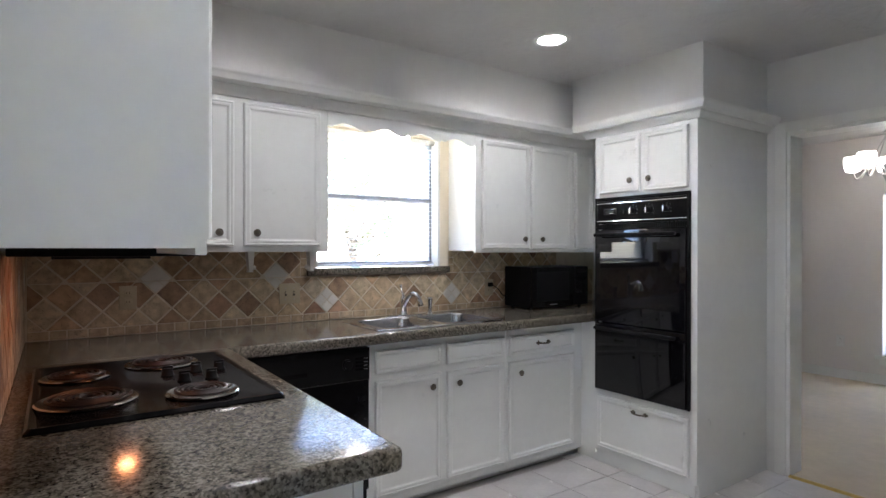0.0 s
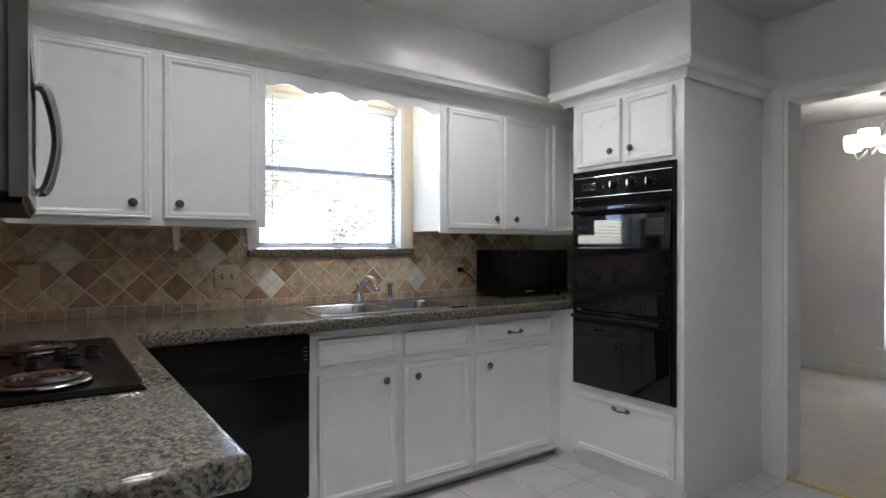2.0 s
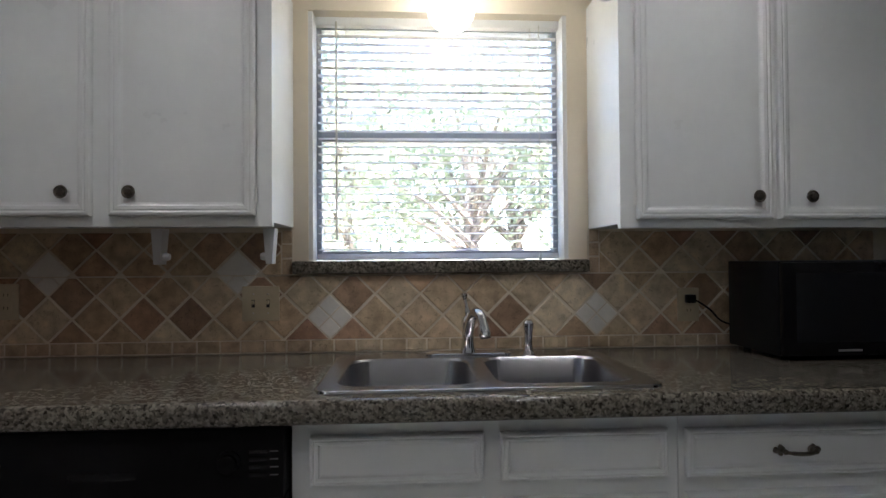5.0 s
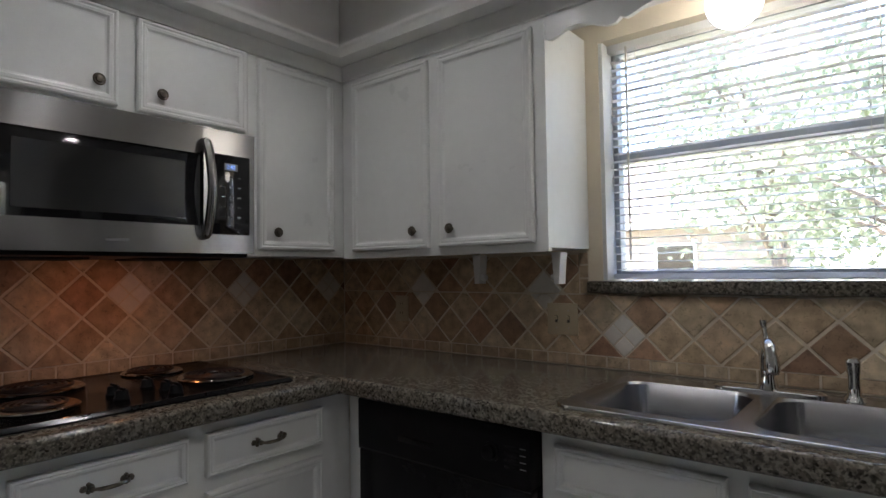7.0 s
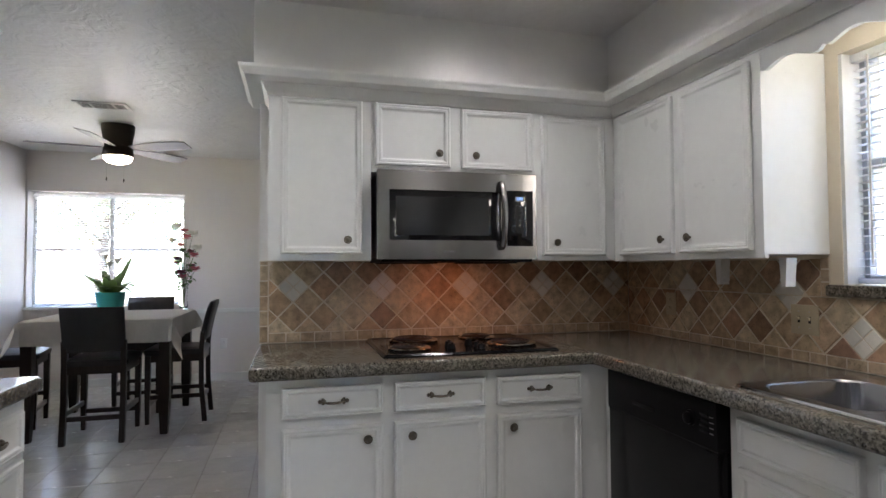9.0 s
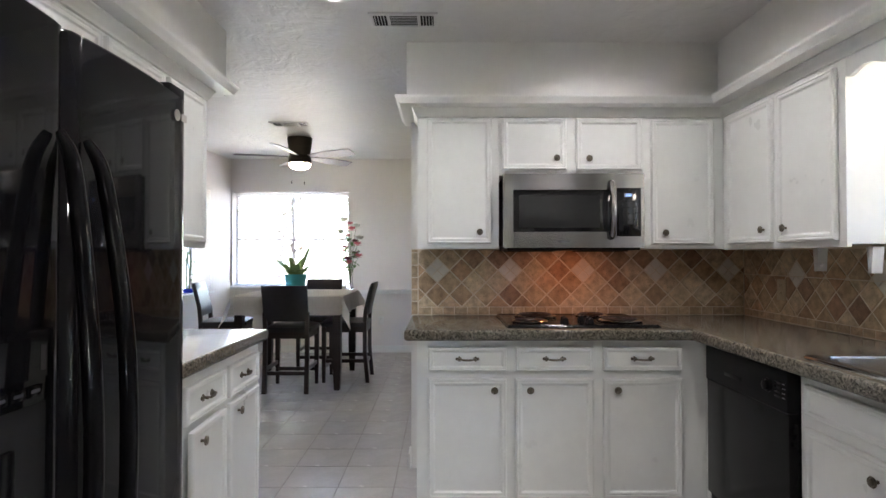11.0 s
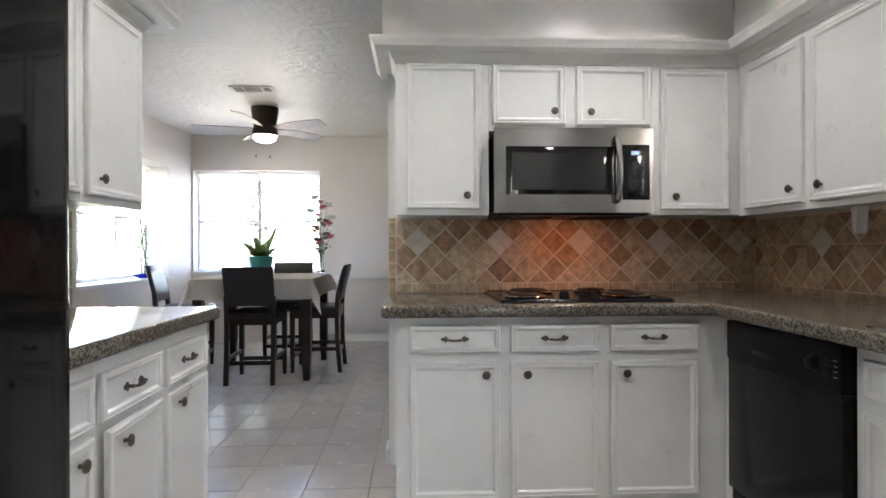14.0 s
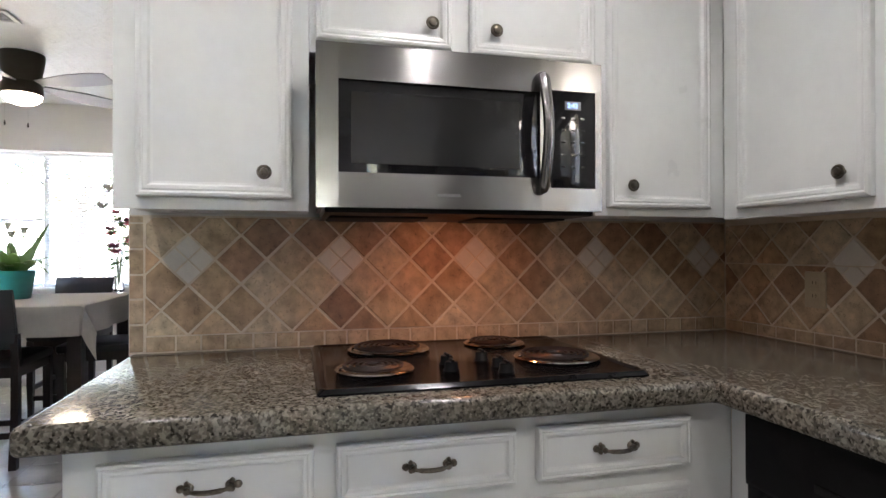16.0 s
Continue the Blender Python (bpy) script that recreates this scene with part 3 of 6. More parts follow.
def sash_window(name, face, plane, u0, u1, z0, z1, rail, mullions, label, frame_mat="alu"):
    """A window in its opening: frame, meeting rail, posts and panes, behind the plane."""
    f = FACE[face]
    w = thing(name, f(plane, (u0 + u1) / 2, 0, z0), label, "window", kind="structure")
    fr = part("window_frame", fbox(face, plane, u0, u0 + 0.03, -0.05, 0.0, z0, z1, 0.003), M[frame_mat], w)
    part("window_frame", fbox(face, plane, u1 - 0.03, u1, -0.05, 0.0, z0, z1, 0.003), M[frame_mat], w)
    part("window_frame", fbox(face, plane, u0 + 0.03, u1 - 0.03, -0.05, 0.0, z1 - 0.03, z1, 0.003), M[frame_mat], w)
    part("window_frame", fbox(face, plane, u0 + 0.03, u1 - 0.03, -0.05, 0.0, z0, z0 + 0.03, 0.003), M[frame_mat], w)
    us = [u0 + 0.03] + [m for m in mullions] + [u1 - 0.03]
    for m in mullions:
        part("mullion", fbox(face, plane, m - 0.022, m + 0.022, -0.05, 0.004, z0 + 0.03, z1 - 0.03, 0.003), M[frame_mat], w)
    for a, b in zip(us, us[1:]):
        a2, b2 = a + (0.022 if a in mullions else 0), b - (0.022 if b in mullions else 0)
        if rail:
            part("meeting_rail", fbox(face, plane, a2, b2, -0.046, -0.004, rail - 0.017, rail + 0.017, 0.003), M[frame_mat], w)
        zs = [z0 + 0.03, rail - 0.017, rail + 0.017, z1 - 0.03] if rail else [z0 + 0.03, z1 - 0.03]
        for c, d in zip(zs[::2], zs[1::2]):
            p = part("pane", fbox(face, plane, a2, b2, -0.030, -0.026, c, d), M["pane"], w, smooth=False)
            p.visible_shadow = False
    return w


win1 = sash_window("window_1", "S", 0.085, NW_X0, NW_X1, NW_Z0 + 0.004, NW_Z1, 1.625, [], "aluminium double-hung window over the kitchen sink")
for nm, a, b in (("window_lining_west", NW_X0 - 0.001, NW_X0 + 0.014), ("window_lining_east", NW_X1 - 0.014, NW_X1 + 0.001)):
    structure(nm, bx(a, b, 0.003, 0.083, NW_Z0 + 0.004, NW_Z1 - 0.002), M["frame"], "white painted window lining", "window lining")
blind("window_blind", "S", 0.050, NW_X0 + 0.018, NW_X1 - 0.018, NW_Z0 + 0.008, NW_Z1 - 0.006, 0.0262, 5, "white narrow-slat blind, open, over the kitchen sink", wand=0.085, cord=0.915)
sill = bx(1.256, 2.214, -0.028, 0.084, NW_Z0 - 0.040, NW_Z0 + 0.002, bevel=0.010)
structure("window_sill_granite", sill, M["granite"], "speckled granite window sill", "window sill", smooth=True)

win2 = sash_window("window_2", "E", DWEST - 0.15, WW[0], WW[1], WW[2], WW[3], 1.50, [(WW[0] + WW[1]) / 2], "white double window of the dining room", "frame")
mid = (WW[0] + WW[1]) / 2
for a, b in ((WW[0] + 0.012, mid - 0.006), (mid + 0.006, WW[1] - 0.012)):
    blind("window_blind", "E", DWEST - 0.11, a, b, WW[2] + 0.006, WW[3] - 0.03, 0.0255, 16, "white narrow-slat blind in the dining window")
win3 = sash_window("window_3", "N", DSOUTH - 0.24, SW[0], SW[1], SW[2], SW[3], 1.48, [-2.81, -2.17], "white dining room window with a deep ledge", "frame")
for a, b in ((SW[0] + 0.012, -2.816), (-2.804, -2.176), (-2.164, SW[1] - 0.012)):
    blind("window_blind", "N", DSOUTH - 0.20, a, b, SW[2] + 0.03, SW[3] - 0.02, 0.0255, 16, "white narrow-slat blind in the dining window")
structure("window_ledge", bx(SW[0] - 0.06, SW[1] + 0.06, DSOUTH - 0.24, DSOUTH + 0.035, SW[2] - 0.028, SW[2] + 0.002, bevel=0.006), M["trim"], "white painted deep window ledge", "window ledge")
structure("window_ledge_west", bx(DWEST - 0.15, DWEST + 0.03, WW[0] - 0.05, WW[1] + 0.05, WW[2] - 0.028, WW[2] + 0.002, bevel=0.006), M["trim"], "white painted window sill", "window sill")
win4 = sash_window("window_4", "W", 6.81, FW[0], FW[1], FW[2], FW[3], 1.05, [], "white window of the carpeted room", "frame")
blind("window_blind", "W", 6.77, FW[0] + 0.012, FW[1] - 0.012, FW[2] + 0.02, FW[3] - 0.006, 0.044, 42, "white slat blind in the carpeted room", wand=0.88)
structure("window_sill_far", bx(6.67, 6.81, FW[0] - 0.05, FW[1] + 0.05, FW[2] - 0.03, FW[2], bevel=0.005), M["trim"], "white painted window sill", "window sill")
structure("window_apron_far", bx(6.70, 6.718, FW[0] - 0.02, FW[1] + 0.02, FW[2] - 0.09, FW[2] - 0.03, bevel=0.004), M["trim"], "white painted apron", "window sill")


# ---- cabinets ----
DOOR_PROF = [(0, 0.0), (0, 0.013), (0.003, 0.018), (0.009, 0.020), (0.014, 0.017), (0.018, 0.0185), (0.026, 0.017), (0.031, 0.011), (0.036, 0.0095)]
KNOB = mesh_of(lathe(bm_new(), (0, 0, 0), [(0.006, 0), (0.005, 0.010), (0.008, 0.013), (0.0165, 0.016), (0.0178, 0.019), (0.0155, 0.0225), (0.0120, 0.0205), (0.0105, 0.0205), (0.0092, 0.0245), (0.004, 0.0262)], seg=20), "knob", M["bronze"], True)
bm = bm_new()
for s in (-1, 1):
    lathe(bm, (s * 0.037, 0, 0), [(0.010, 0), (0.010, 0.002), (0.006, 0.005), (0.005, 0.014), (0.007, 0.018), (0.004, 0.022)], seg=12)
    for du, dv, rr in ((0.0135, 0, 0.0082), (0.003, 0.0085, 0.0052), (0.003, -0.0085, 0.0052)):
        lathe(bm, (s * (0.037 + du), dv, 0.001), [(rr, 0), (rr * 0.85, 0.004), (rr * 0.3, 0.006)], seg=10)
tube(bm, spline([(-0.037, 0, 0.017), (-0.022, -0.002, 0.022), (0, -0.003, 0.024), (0.022, -0.002, 0.022), (0.037, 0, 0.017)], 16), [0.004] * 4 + [0.0052] * 9 + [0.004] * 4, 8)
PULL = mesh_of(bm, "pull", M["bronze"], True)
HINGE = mesh_of(box(lathe(bm_new(), (0, 0, -0.022), [(0.0035, 0), (0.0035, 0.044)], seg=8), -0.007, 0.0, -0.001, 0.001, -0.02, 0.02), "hinge", M["trim"], True)
TURN = {"E": pose(0, 0, 0, 90, 0, 90), "W": pose(0, 0, 0, 90, 0, -90), "S": pose(0, 0, 0, 90, 0, 0), "N": pose(0, 0, 0, 90, 0, 180)}


def front(th, name, face, plane, u0, u1, z0, z1, knob=None, pull=False, hinge=None, ajar=0.0):
    """A door or drawer front with a stuck-on moulded rim, with knob, pull and hinges under it."""
    f = FACE[face]
    bm = bm_new()
    loops = []
    k = min(1.0, (z1 - z0) / 0.16)
    for ins, d in DOOR_PROF:
        i = ins * k
        loops.append([f(plane, u, d + 0.001, z) for u, z in ((u0 + i, z0 + i), (u1 - i, z0 + i), (u1 - i, z1 - i), (u0 + i, z1 - i))])
    loft(bm, loops)
    d = part(name, bm, M["cab"], th, smooth=False)
    if ajar:
        h = Vector(f(plane, hinge, 0.006, 0))
        d.matrix_basis = Matrix.Translation(h) @ Matrix.Rotation(-ajar, 4, "Z") @ Matrix.Translation(-h)
    if knob:
        shared("knob", KNOB, d, Matrix.Translation(f(plane, knob[0], 0.0105, knob[1])) @ TURN[face], "antique bronze round knob")
    if pull:
        shared("pull", PULL, d, Matrix.Translation(f(plane, (u0 + u1) / 2, 0.0105, (z0 + z1) / 2)) @ TURN[face], "antique bronze bail pull")
    if hinge is not None:
        for z in (z0 + 0.06, z1 - 0.06):
            shared("hinge", HINGE, d, Matrix.Translation(f(plane, hinge, 0.006, z)) @ pose(0, 0, 0, 0, 0, 0), "painted hinge")
    return d


def cabinet(label, base, category="cabinet", group=""):
    return thing("cabinet", base, label, category, group)


def upper(face, plane, back, u0, u1, z0, z1, label, doors, group="wall cabinets", end_cap=None):
    """A wall cabinet: carcass with face frame, and its doors (u0, u1, knob side)."""
    f = FACE[face]
    depth = abs(plane - back)
    th = cabinet(label, f(plane, (u0 + u1) / 2, 0, z0), group=group)
    part("body", fbox(face, plane, u0, u1, -depth + 0.002, -0.019, z0 + 0.012, z1), M["cab"], th)
    part("face_frame", fbox(face, plane, u0, u1, -0.019, 0.0, z0, z1), M["cab"], th, smooth=False)
    for a, b, c, d, kx, hx in doors:
        front(th, "door", face, plane, a, b, c, d, (kx, c + 0.062) if kx is not None else None, hinge=hx)
    return th


UZ0, UZ1 = 1.308, 2.036
upper("E", FW_X, 0.0, -1.953, -1.512, UZ0, UZ1, "white painted wall cabinet beside the microwave", [(-1.902, -1.551, 1.337, 2.021, -1.617, -1.904)])
upper("E", FW_X, 0.0, -1.510, -0.720, 1.708, UZ1, "white painted two-door wall cabinet over the microwave", [(-1.494, -1.144, 1.738, 2.020, -1.199, -1.496), (-1.092, -0.735, 1.735, 2.018, -1.023, -0.733)])
upper("E", FW_X, 0.0, -0.718, FN_Y - 0.001, UZ0, UZ1, "white painted wall cabinet in the kitchen corner", [(-0.684, -0.342, 1.332, 2.010, -0.612, -0.340)])
upper("S", FN_Y, 0.0, FW_X + 0.002, 1.258, UZ0 - 0.006, UZ1, "white painted two-door wall cabinet beside the window", [(0.394, 0.793, 1.330, 2.000, 0.726, 0.392), (0.838, 1.216, 1.330, 2.000, 0.896, 1.218)])
upper("S", FN_Y, 0.0, 2.216, 3.28, UZ0 - 0.014, UZ1, "white painted three-door wall cabinet beside the window", [(2.260, 2.652, 1.318, 1.985, 2.603, 2.258), (2.670, 3.047, 1.318, 1.985, 2.757, 3.049), (3.082, 3.262, 1.318, 1.985, None, 3.264)])
upper("N", FS_Y, SOUTH, 0.668, 1.09, UZ0, UZ1, "white painted wall cabinet over the side counter", [(0.695, 1.066, 1.332, 2.010, 0.985, 0.693)], "side wall cabinets")
upper("N", FS_Y, SOUTH, 1.092, 1.945, UZ0, UZ1, "white painted two-door wall cabinet over the side counter", [(1.110, 1.500, 1.332, 2.010, 1.44, 1.108), (1.530, 1.92, 1.332, 2.010, 1.59, 1.922)], "side wall cabinets")
upper("N", FS_Y, SOUTH, 1.947, 2.94, 1.78, UZ1, "white painted low wall cabinet over the refrigerator", [(1.99, 2.43, 1.80, 2.01, 2.37, 1.988), (2.46, 2.91, 1.80, 2.01, 2.52, 2.912)], "side wall cabinets")


def base_unit(face, plane, back, u0, u1, label, rows, group="base cabinets", top=0.860, toe=0.004):
    """A floor cabinet: body on a plinth, face frame, drawers and doors."""
    f = FACE[face]
    depth = abs(plane - back)
    th = cabinet(label, f(plane, (u0 + u1) / 2, -depth / 2, 0), group=group)
    part("body", fbox(face, plane, u0 + 0.001, u1 - 0.001, -depth + 0.002, -0.020 - toe, 0.0, top), M["cab"], th)
    part("face_frame", fbox(face, plane, u0, u1, -0.020, 0.0, 0.052, 0.862), M["cab"], th, smooth=False)
    part("plinth", fbox(face, plane, u0, u1, -0.019 - toe, -toe, 0.0, 0.052), M["cab"], th)
    for r in rows:
        front(th, *([r[0], face, plane] + list(r[1:5])), **r[5])
    return th


BW_X, BN_Y, BS_Y = 0.632, -0.530, -2.700
W_ROWS = []
for a, b, kx, hx in ((-1.888, -1.508, -1.568, -1.890), (-1.464, -1.086, -1.394, -1.084), (-1.037, -0.654, -0.970, -0.652)):
    base_unit("E", BW_X, 0.0, {-1.888: -1.945, -1.464: -1.486, -1.037: -1.062}[a], {-1.888: -1.486, -1.464: -1.062, -1.037: BN_Y}[a], "white painted floor cabinet with one drawer and one door", [
        ("drawer", a, b, 0.711, 0.825, dict(pull=True)), ("door", a, b, 0.098, 0.672, dict(knob=(kx, 0.618), hinge=hx))])
base_unit("S", BN_Y, 0.0, 1.360, 2.252, "white painted sink cabinet with two false drawer fronts and two doors", [
    ("false_front", 1.402, 1.793, 0.704, 0.816, {}), ("false_front", 1.832, 2.224, 0.704, 0.814, {}),
    ("door", 1.402, 1.793, 0.098, 0.666, dict(knob=(1.729, 0.600), hinge=1.400)), ("door", 1.832, 2.224, 0.096, 0.664, dict(knob=(1.901, 0.599), hinge=2.226))], top=0.70, toe=0.06)
base_unit("S", BN_Y, 0.0, 2.254, FT_X + 0.03, "white painted floor cabinet with drawer and door beside the oven", [
    ("drawer", 2.268, 2.803, 0.700, 0.812, dict(pull=True)), ("door", 2.264, 2.801, 0.098, 0.664, dict(knob=(2.346, 0.596), hinge=2.803))], toe=0.06)
base_unit("S", BN_Y, 0.0, BW_X + 0.002, 0.720, "white painted filler panel beside the dishwasher", [])
for c0, c1, a, b, kx, hx, ajar in ((0.690, 1.106, 0.728, 1.086, 0.984, 0.726, 0), (1.108, 1.498, 1.128, 1.480, 1.385, 1.126, -0.05), (1.500, 1.945, 1.518, 1.900, 1.575, 1.902, 0)):
    base_unit("N", BS_Y, SOUTH, c0, c1, "white painted side cabinet with one drawer and one door", [
        ("drawer", a, b, 0.690, 0.822, dict(pull=True)), ("door", a, b, 0.092, 0.668, dict(knob=(kx, 0.615), hinge=hx, ajar=ajar))], "side base cabinets")

# oven tower
tw = thing("oven_cabinet", (3.25, -0.97, 0), "tall white painted cabinet built round a black double oven", "cabinet")
part("side_panel", bx(FT_X + 0.02, EAST - 0.002, -1.318, -1.298, 0, 2.085), M["cab"], tw)
part("side_panel", bx(FT_X + 0.02, EAST - 0.002, -0.6585, -0.6425, 0, 2.085), M["cab"], tw)
part("corner_panel", bx(3.282, 3.30, -0.640, FN_Y + 0.02, UZ0 - 0.012, 2.084), M["cab"], tw)
part("back_panel", bx(EAST - 0.022, EAST - 0.003, -1.296, -0.660, 0, 2.085), M["cab"], tw)
ff = part("face_frame", slabs([-1.318, -1.266, -0.670, -0.6420], [0.075, 0.120, 0.405, 0.466, 1.616, 2.075], lambda i, j: not (i == 1 and j in (1, 3)), FT_X, FT_X + 0.02), M["cab"], tw)
for vert in ff.data.vertices:
    u, z, p = vert.co
    vert.co = (p, u, z)
part("filler", bx(FT_X + 0.001, FT_X + 0.019, -0.6425, -0.529, 0.05, 0.861), M["cab"], tw)
part("plinth", bx(FT_X + 0.012, FT_X + 0.03, -1.300, -0.490, 0.0, 0.075), M["cab"], tw)
front(tw, "door", "W", FT_X, -0.970, -0.684, 1.652, 1.982, (-0.912, 1.717), hinge=-0.682)
front(tw, "door", "W", FT_X, -1.270, -0.998, 1.648, 1.982, (-1.038, 1.717), hinge=-1.272)
d = front(tw, "drawer", "W", FT_X, -1.278, -0.668, 0.105, 0.420, pull=False)
shared("pull", PULL, d, Matrix.Translation((FT_X - 0.0105, -0.972, 0.372)) @ TURN["W"], "antique bronze bail pull")

# scalloped valance over the window
bm = bm_new()
n = 64
top, bot = [], []
for k in range(n + 1):
    s = k / n
    u = 1.260 + (2.214 - 1.260) * s
    q = (s * 4.0) % 1.0
    wave = 0.016 * math.cos(2 * math.pi * (q - 0.92)) - 0.014 * math.exp(-(min(q, 1 - q) / 0.05) ** 2)
    bot.append((u, 1.953 - wave))
    top.append((u, 2.040))
rows = []
for (u, zb), (_, zt) in zip(bot, top):
    rows.append([(u, FN_Y, zb), (u, FN_Y, zt), (u, FN_Y + 0.016, zt), (u, FN_Y + 0.016, zb)])
loft(bm, rows)
th = thing("valance", (1.754, FN_Y, 1.985), "white scalloped wooden valance over the sink window", "valance")
part("board", bm, M["cab"], th, smooth=False)


# ---- worktops ----
def worktop(name, label, xs, ys, runs, edge, base):
    """A granite worktop; each run is one slab, butted to the next."""
    th = thing(name, base, label, "worktop")
    for run, solid in runs:
        bm = slabs(xs, ys, solid, 0.862, 0.915)
        bmesh.ops.remove_doubles(bm, verts=bm.verts, dist=1e-5)
        es = [e for e in bm.edges if edge(e.verts[0].co, e.verts[1].co)]
        bmesh.ops.bevel(bm, geom=es, offset=0.015, segments=4, affect="EDGES", profile=0.5)
        part(run, bm, M["granite"], th)


CX, CY, CEND = 0.697, -0.628, -2.004
SX0, SX1, SY0, SY1 = 1.445, 2.185, -0.545, -0.135


def edge_main(a, b):
    on = lambda p: (abs(p.x - CX) < 1e-4 and p.y < CY + 1e-4) or (abs(p.y - CY) < 1e-4 and CX - 1e-4 < p.x < FT_X) or abs(p.y - CEND) < 1e-4
    if abs(a.z - b.z) > 1e-4:
        return abs(a.x - CX) < 1e-4 and abs(a.y - CEND) < 1e-4
    same = (abs(a.x - b.x) < 1e-4 and abs(a.x - CX) < 1e-4) or (abs(a.y - b.y) < 1e-4 and (abs(a.y - CY) < 1e-4 or abs(a.y - CEND) < 1e-4))
    return on(a) and on(b) and same and not (abs(a.y - CY) < 1e-4 and abs(b.y - CY) < 1e-4 and min(a.x, b.x) < CX - 1e-3)


worktop("worktop", "L-shaped polished speckled granite worktop", [0.002, CX, SX0, SX1, FT_X - 0.002, EAST - 0.002], [CEND, CY, -0.613, SY0, SY1, -0.002],
        [("cooktop_run", lambda i, j: i == 0 and j == 0),
         ("sink_run", lambda i, j: (i in (0, 1, 3) and j >= 1) or (i == 2 and j >= 1 and j != 3) or (i == 4 and j >= 2))], edge_main, (1.2, -0.3, 0.874))
BCX, BCY = 0.630, -2.665


def edge_side(a, b):
    on = lambda p: abs(p.x - BCX) < 1e-4 or abs(p.y - BCY) < 1e-4
    if abs(a.z - b.z) > 1e-4:
        return abs(a.x - BCX) < 1e-4 and abs(a.y - BCY) < 1e-4
    return on(a) and on(b) and ((abs(a.x - b.x) < 1e-4 and abs(a.x - BCX) < 1e-4) or (abs(a.y - b.y) < 1e-4 and abs(a.y - BCY) < 1e-4))


worktop("worktop", "polished speckled granite worktop of the side cabinets", [BCX, 1.945], [SOUTH + 0.002, BCY], [("slab", lambda i, j: True)], edge_side, (1.3, -2.95, 0.874))


# ---- ceiling lamps and vents ----
def downlight(x, y):
    th = thing("recessed_light", (x, y, CEIL), "lit recessed ceiling light with a white trim ring", "ceiling light", "recessed ceiling lights")
    part("trim_ring", lathe(bm_new(), (x, y, CEIL), [(0.072, 0.0), (0.074, -0.005), (0.094, -0.007), (0.098, -0.001)], cap0=False, cap1=False, seg=32), M["trim"], th)
    part("reflector", lathe(bm_new(), (x, y, CEIL), [(0.0735, -0.003), (0.060, 0.03), (0.056, 0.10), (0.055, 0.12)], cap0=False, cap1=True, seg=32), M["reflector"], th)
    part("bulb", lathe(bm_new(), (x, y, CEIL), [(0.052, 0.060), (0.05, 0.048), (0.03, 0.040), (0.005, 0.037)], seg=24), M["bulb"], th, "bright lit bulb face")
    lamp("downlight", "AREA", (x, y, CEIL + 0.030), LAMP_W, 0.10, (1.0, 0.97, 0.93))


for lx, ly in LIGHTS:
    downlight(lx, ly)


def ceiling_vent(x0, x1, y0, y1, top):
    th = thing("ceiling_vent", ((x0 + x1) / 2, (y0 + y1) / 2, top), "white metal ceiling air vent with dark slots", "vent", "ceiling vents")
    # near-black sheet under the closed ceiling, painted shade of the duct
    part("backing", bx(x0 + 0.02, x1 - 0.02, y0 + 0.02, y1 - 0.02, top - 0.004, top - 0.002), M["dark"], th, smooth=False)
    for a in ((x0, x0 + 0.022, y0, y1), (x1 - 0.022, x1, y0, y1), (x0 + 0.022, x1 - 0.022, y0, y0 + 0.022), (x0 + 0.022, x1 - 0.022, y1 - 0.022, y1)):
        part("frame", bx(*a, top - 0.010, top - 0.001, bevel=0.003), M["vent"], th)
    yl, yr = y0 + 0.022, y1 - 0.022
    q = (yr - yl) / 4
    for k in range(5):
        y = yl + q * (k + 0.5) / 5
        for off in (0.0, 3 * q):
            part("slat", bx(x0 + 0.022, x1 - 0.022, y + off - 0.002, y + off + 0.0015, top - 0.0065, top - 0.0045), M["vent"], th, smooth=False)
    for k in range(7):
        x = x0 + 0.022 + (x1 - x0 - 0.044) * (k + 0.5) / 7
        part("slat", bx(x - 0.0015, x + 0.002, yl + q, yr - q, top - 0.0065, top - 0.0045), M["vent"], th, smooth=False)
    for y in (yl + q, yr - q):
        part("divider", bx(x0 + 0.022, x1 - 0.022, y - 0.006, y + 0.006, top - 0.010, top - 0.003), M["vent"], th, smooth=False)


ceiling_vent(0.565, 0.735, -2.175, -1.840, CEIL)
ceiling_vent(-1.835, -1.66, -3.375, -3.025, dining_ceiling(-1.66))


def letters(text, size, m, mat, parent, name):
    c = bpy.data.curves.new(name, "FONT")
    c.body, c.size, c.align_x, c.align_y, c.extrude = text, size, "CENTER", "CENTER", 0.0002
    tmp = bpy.data.objects.new(name, c)
    scene.collection.objects.link(tmp)
    me = bpy.data.meshes.new_from_object(tmp.evaluated_get(bpy.context.evaluated_depsgraph_get()))
    bpy.data.objects.remove(tmp)
    me.materials.clear()
    me.materials.append(mat)
    return shared(name, me, parent, m)


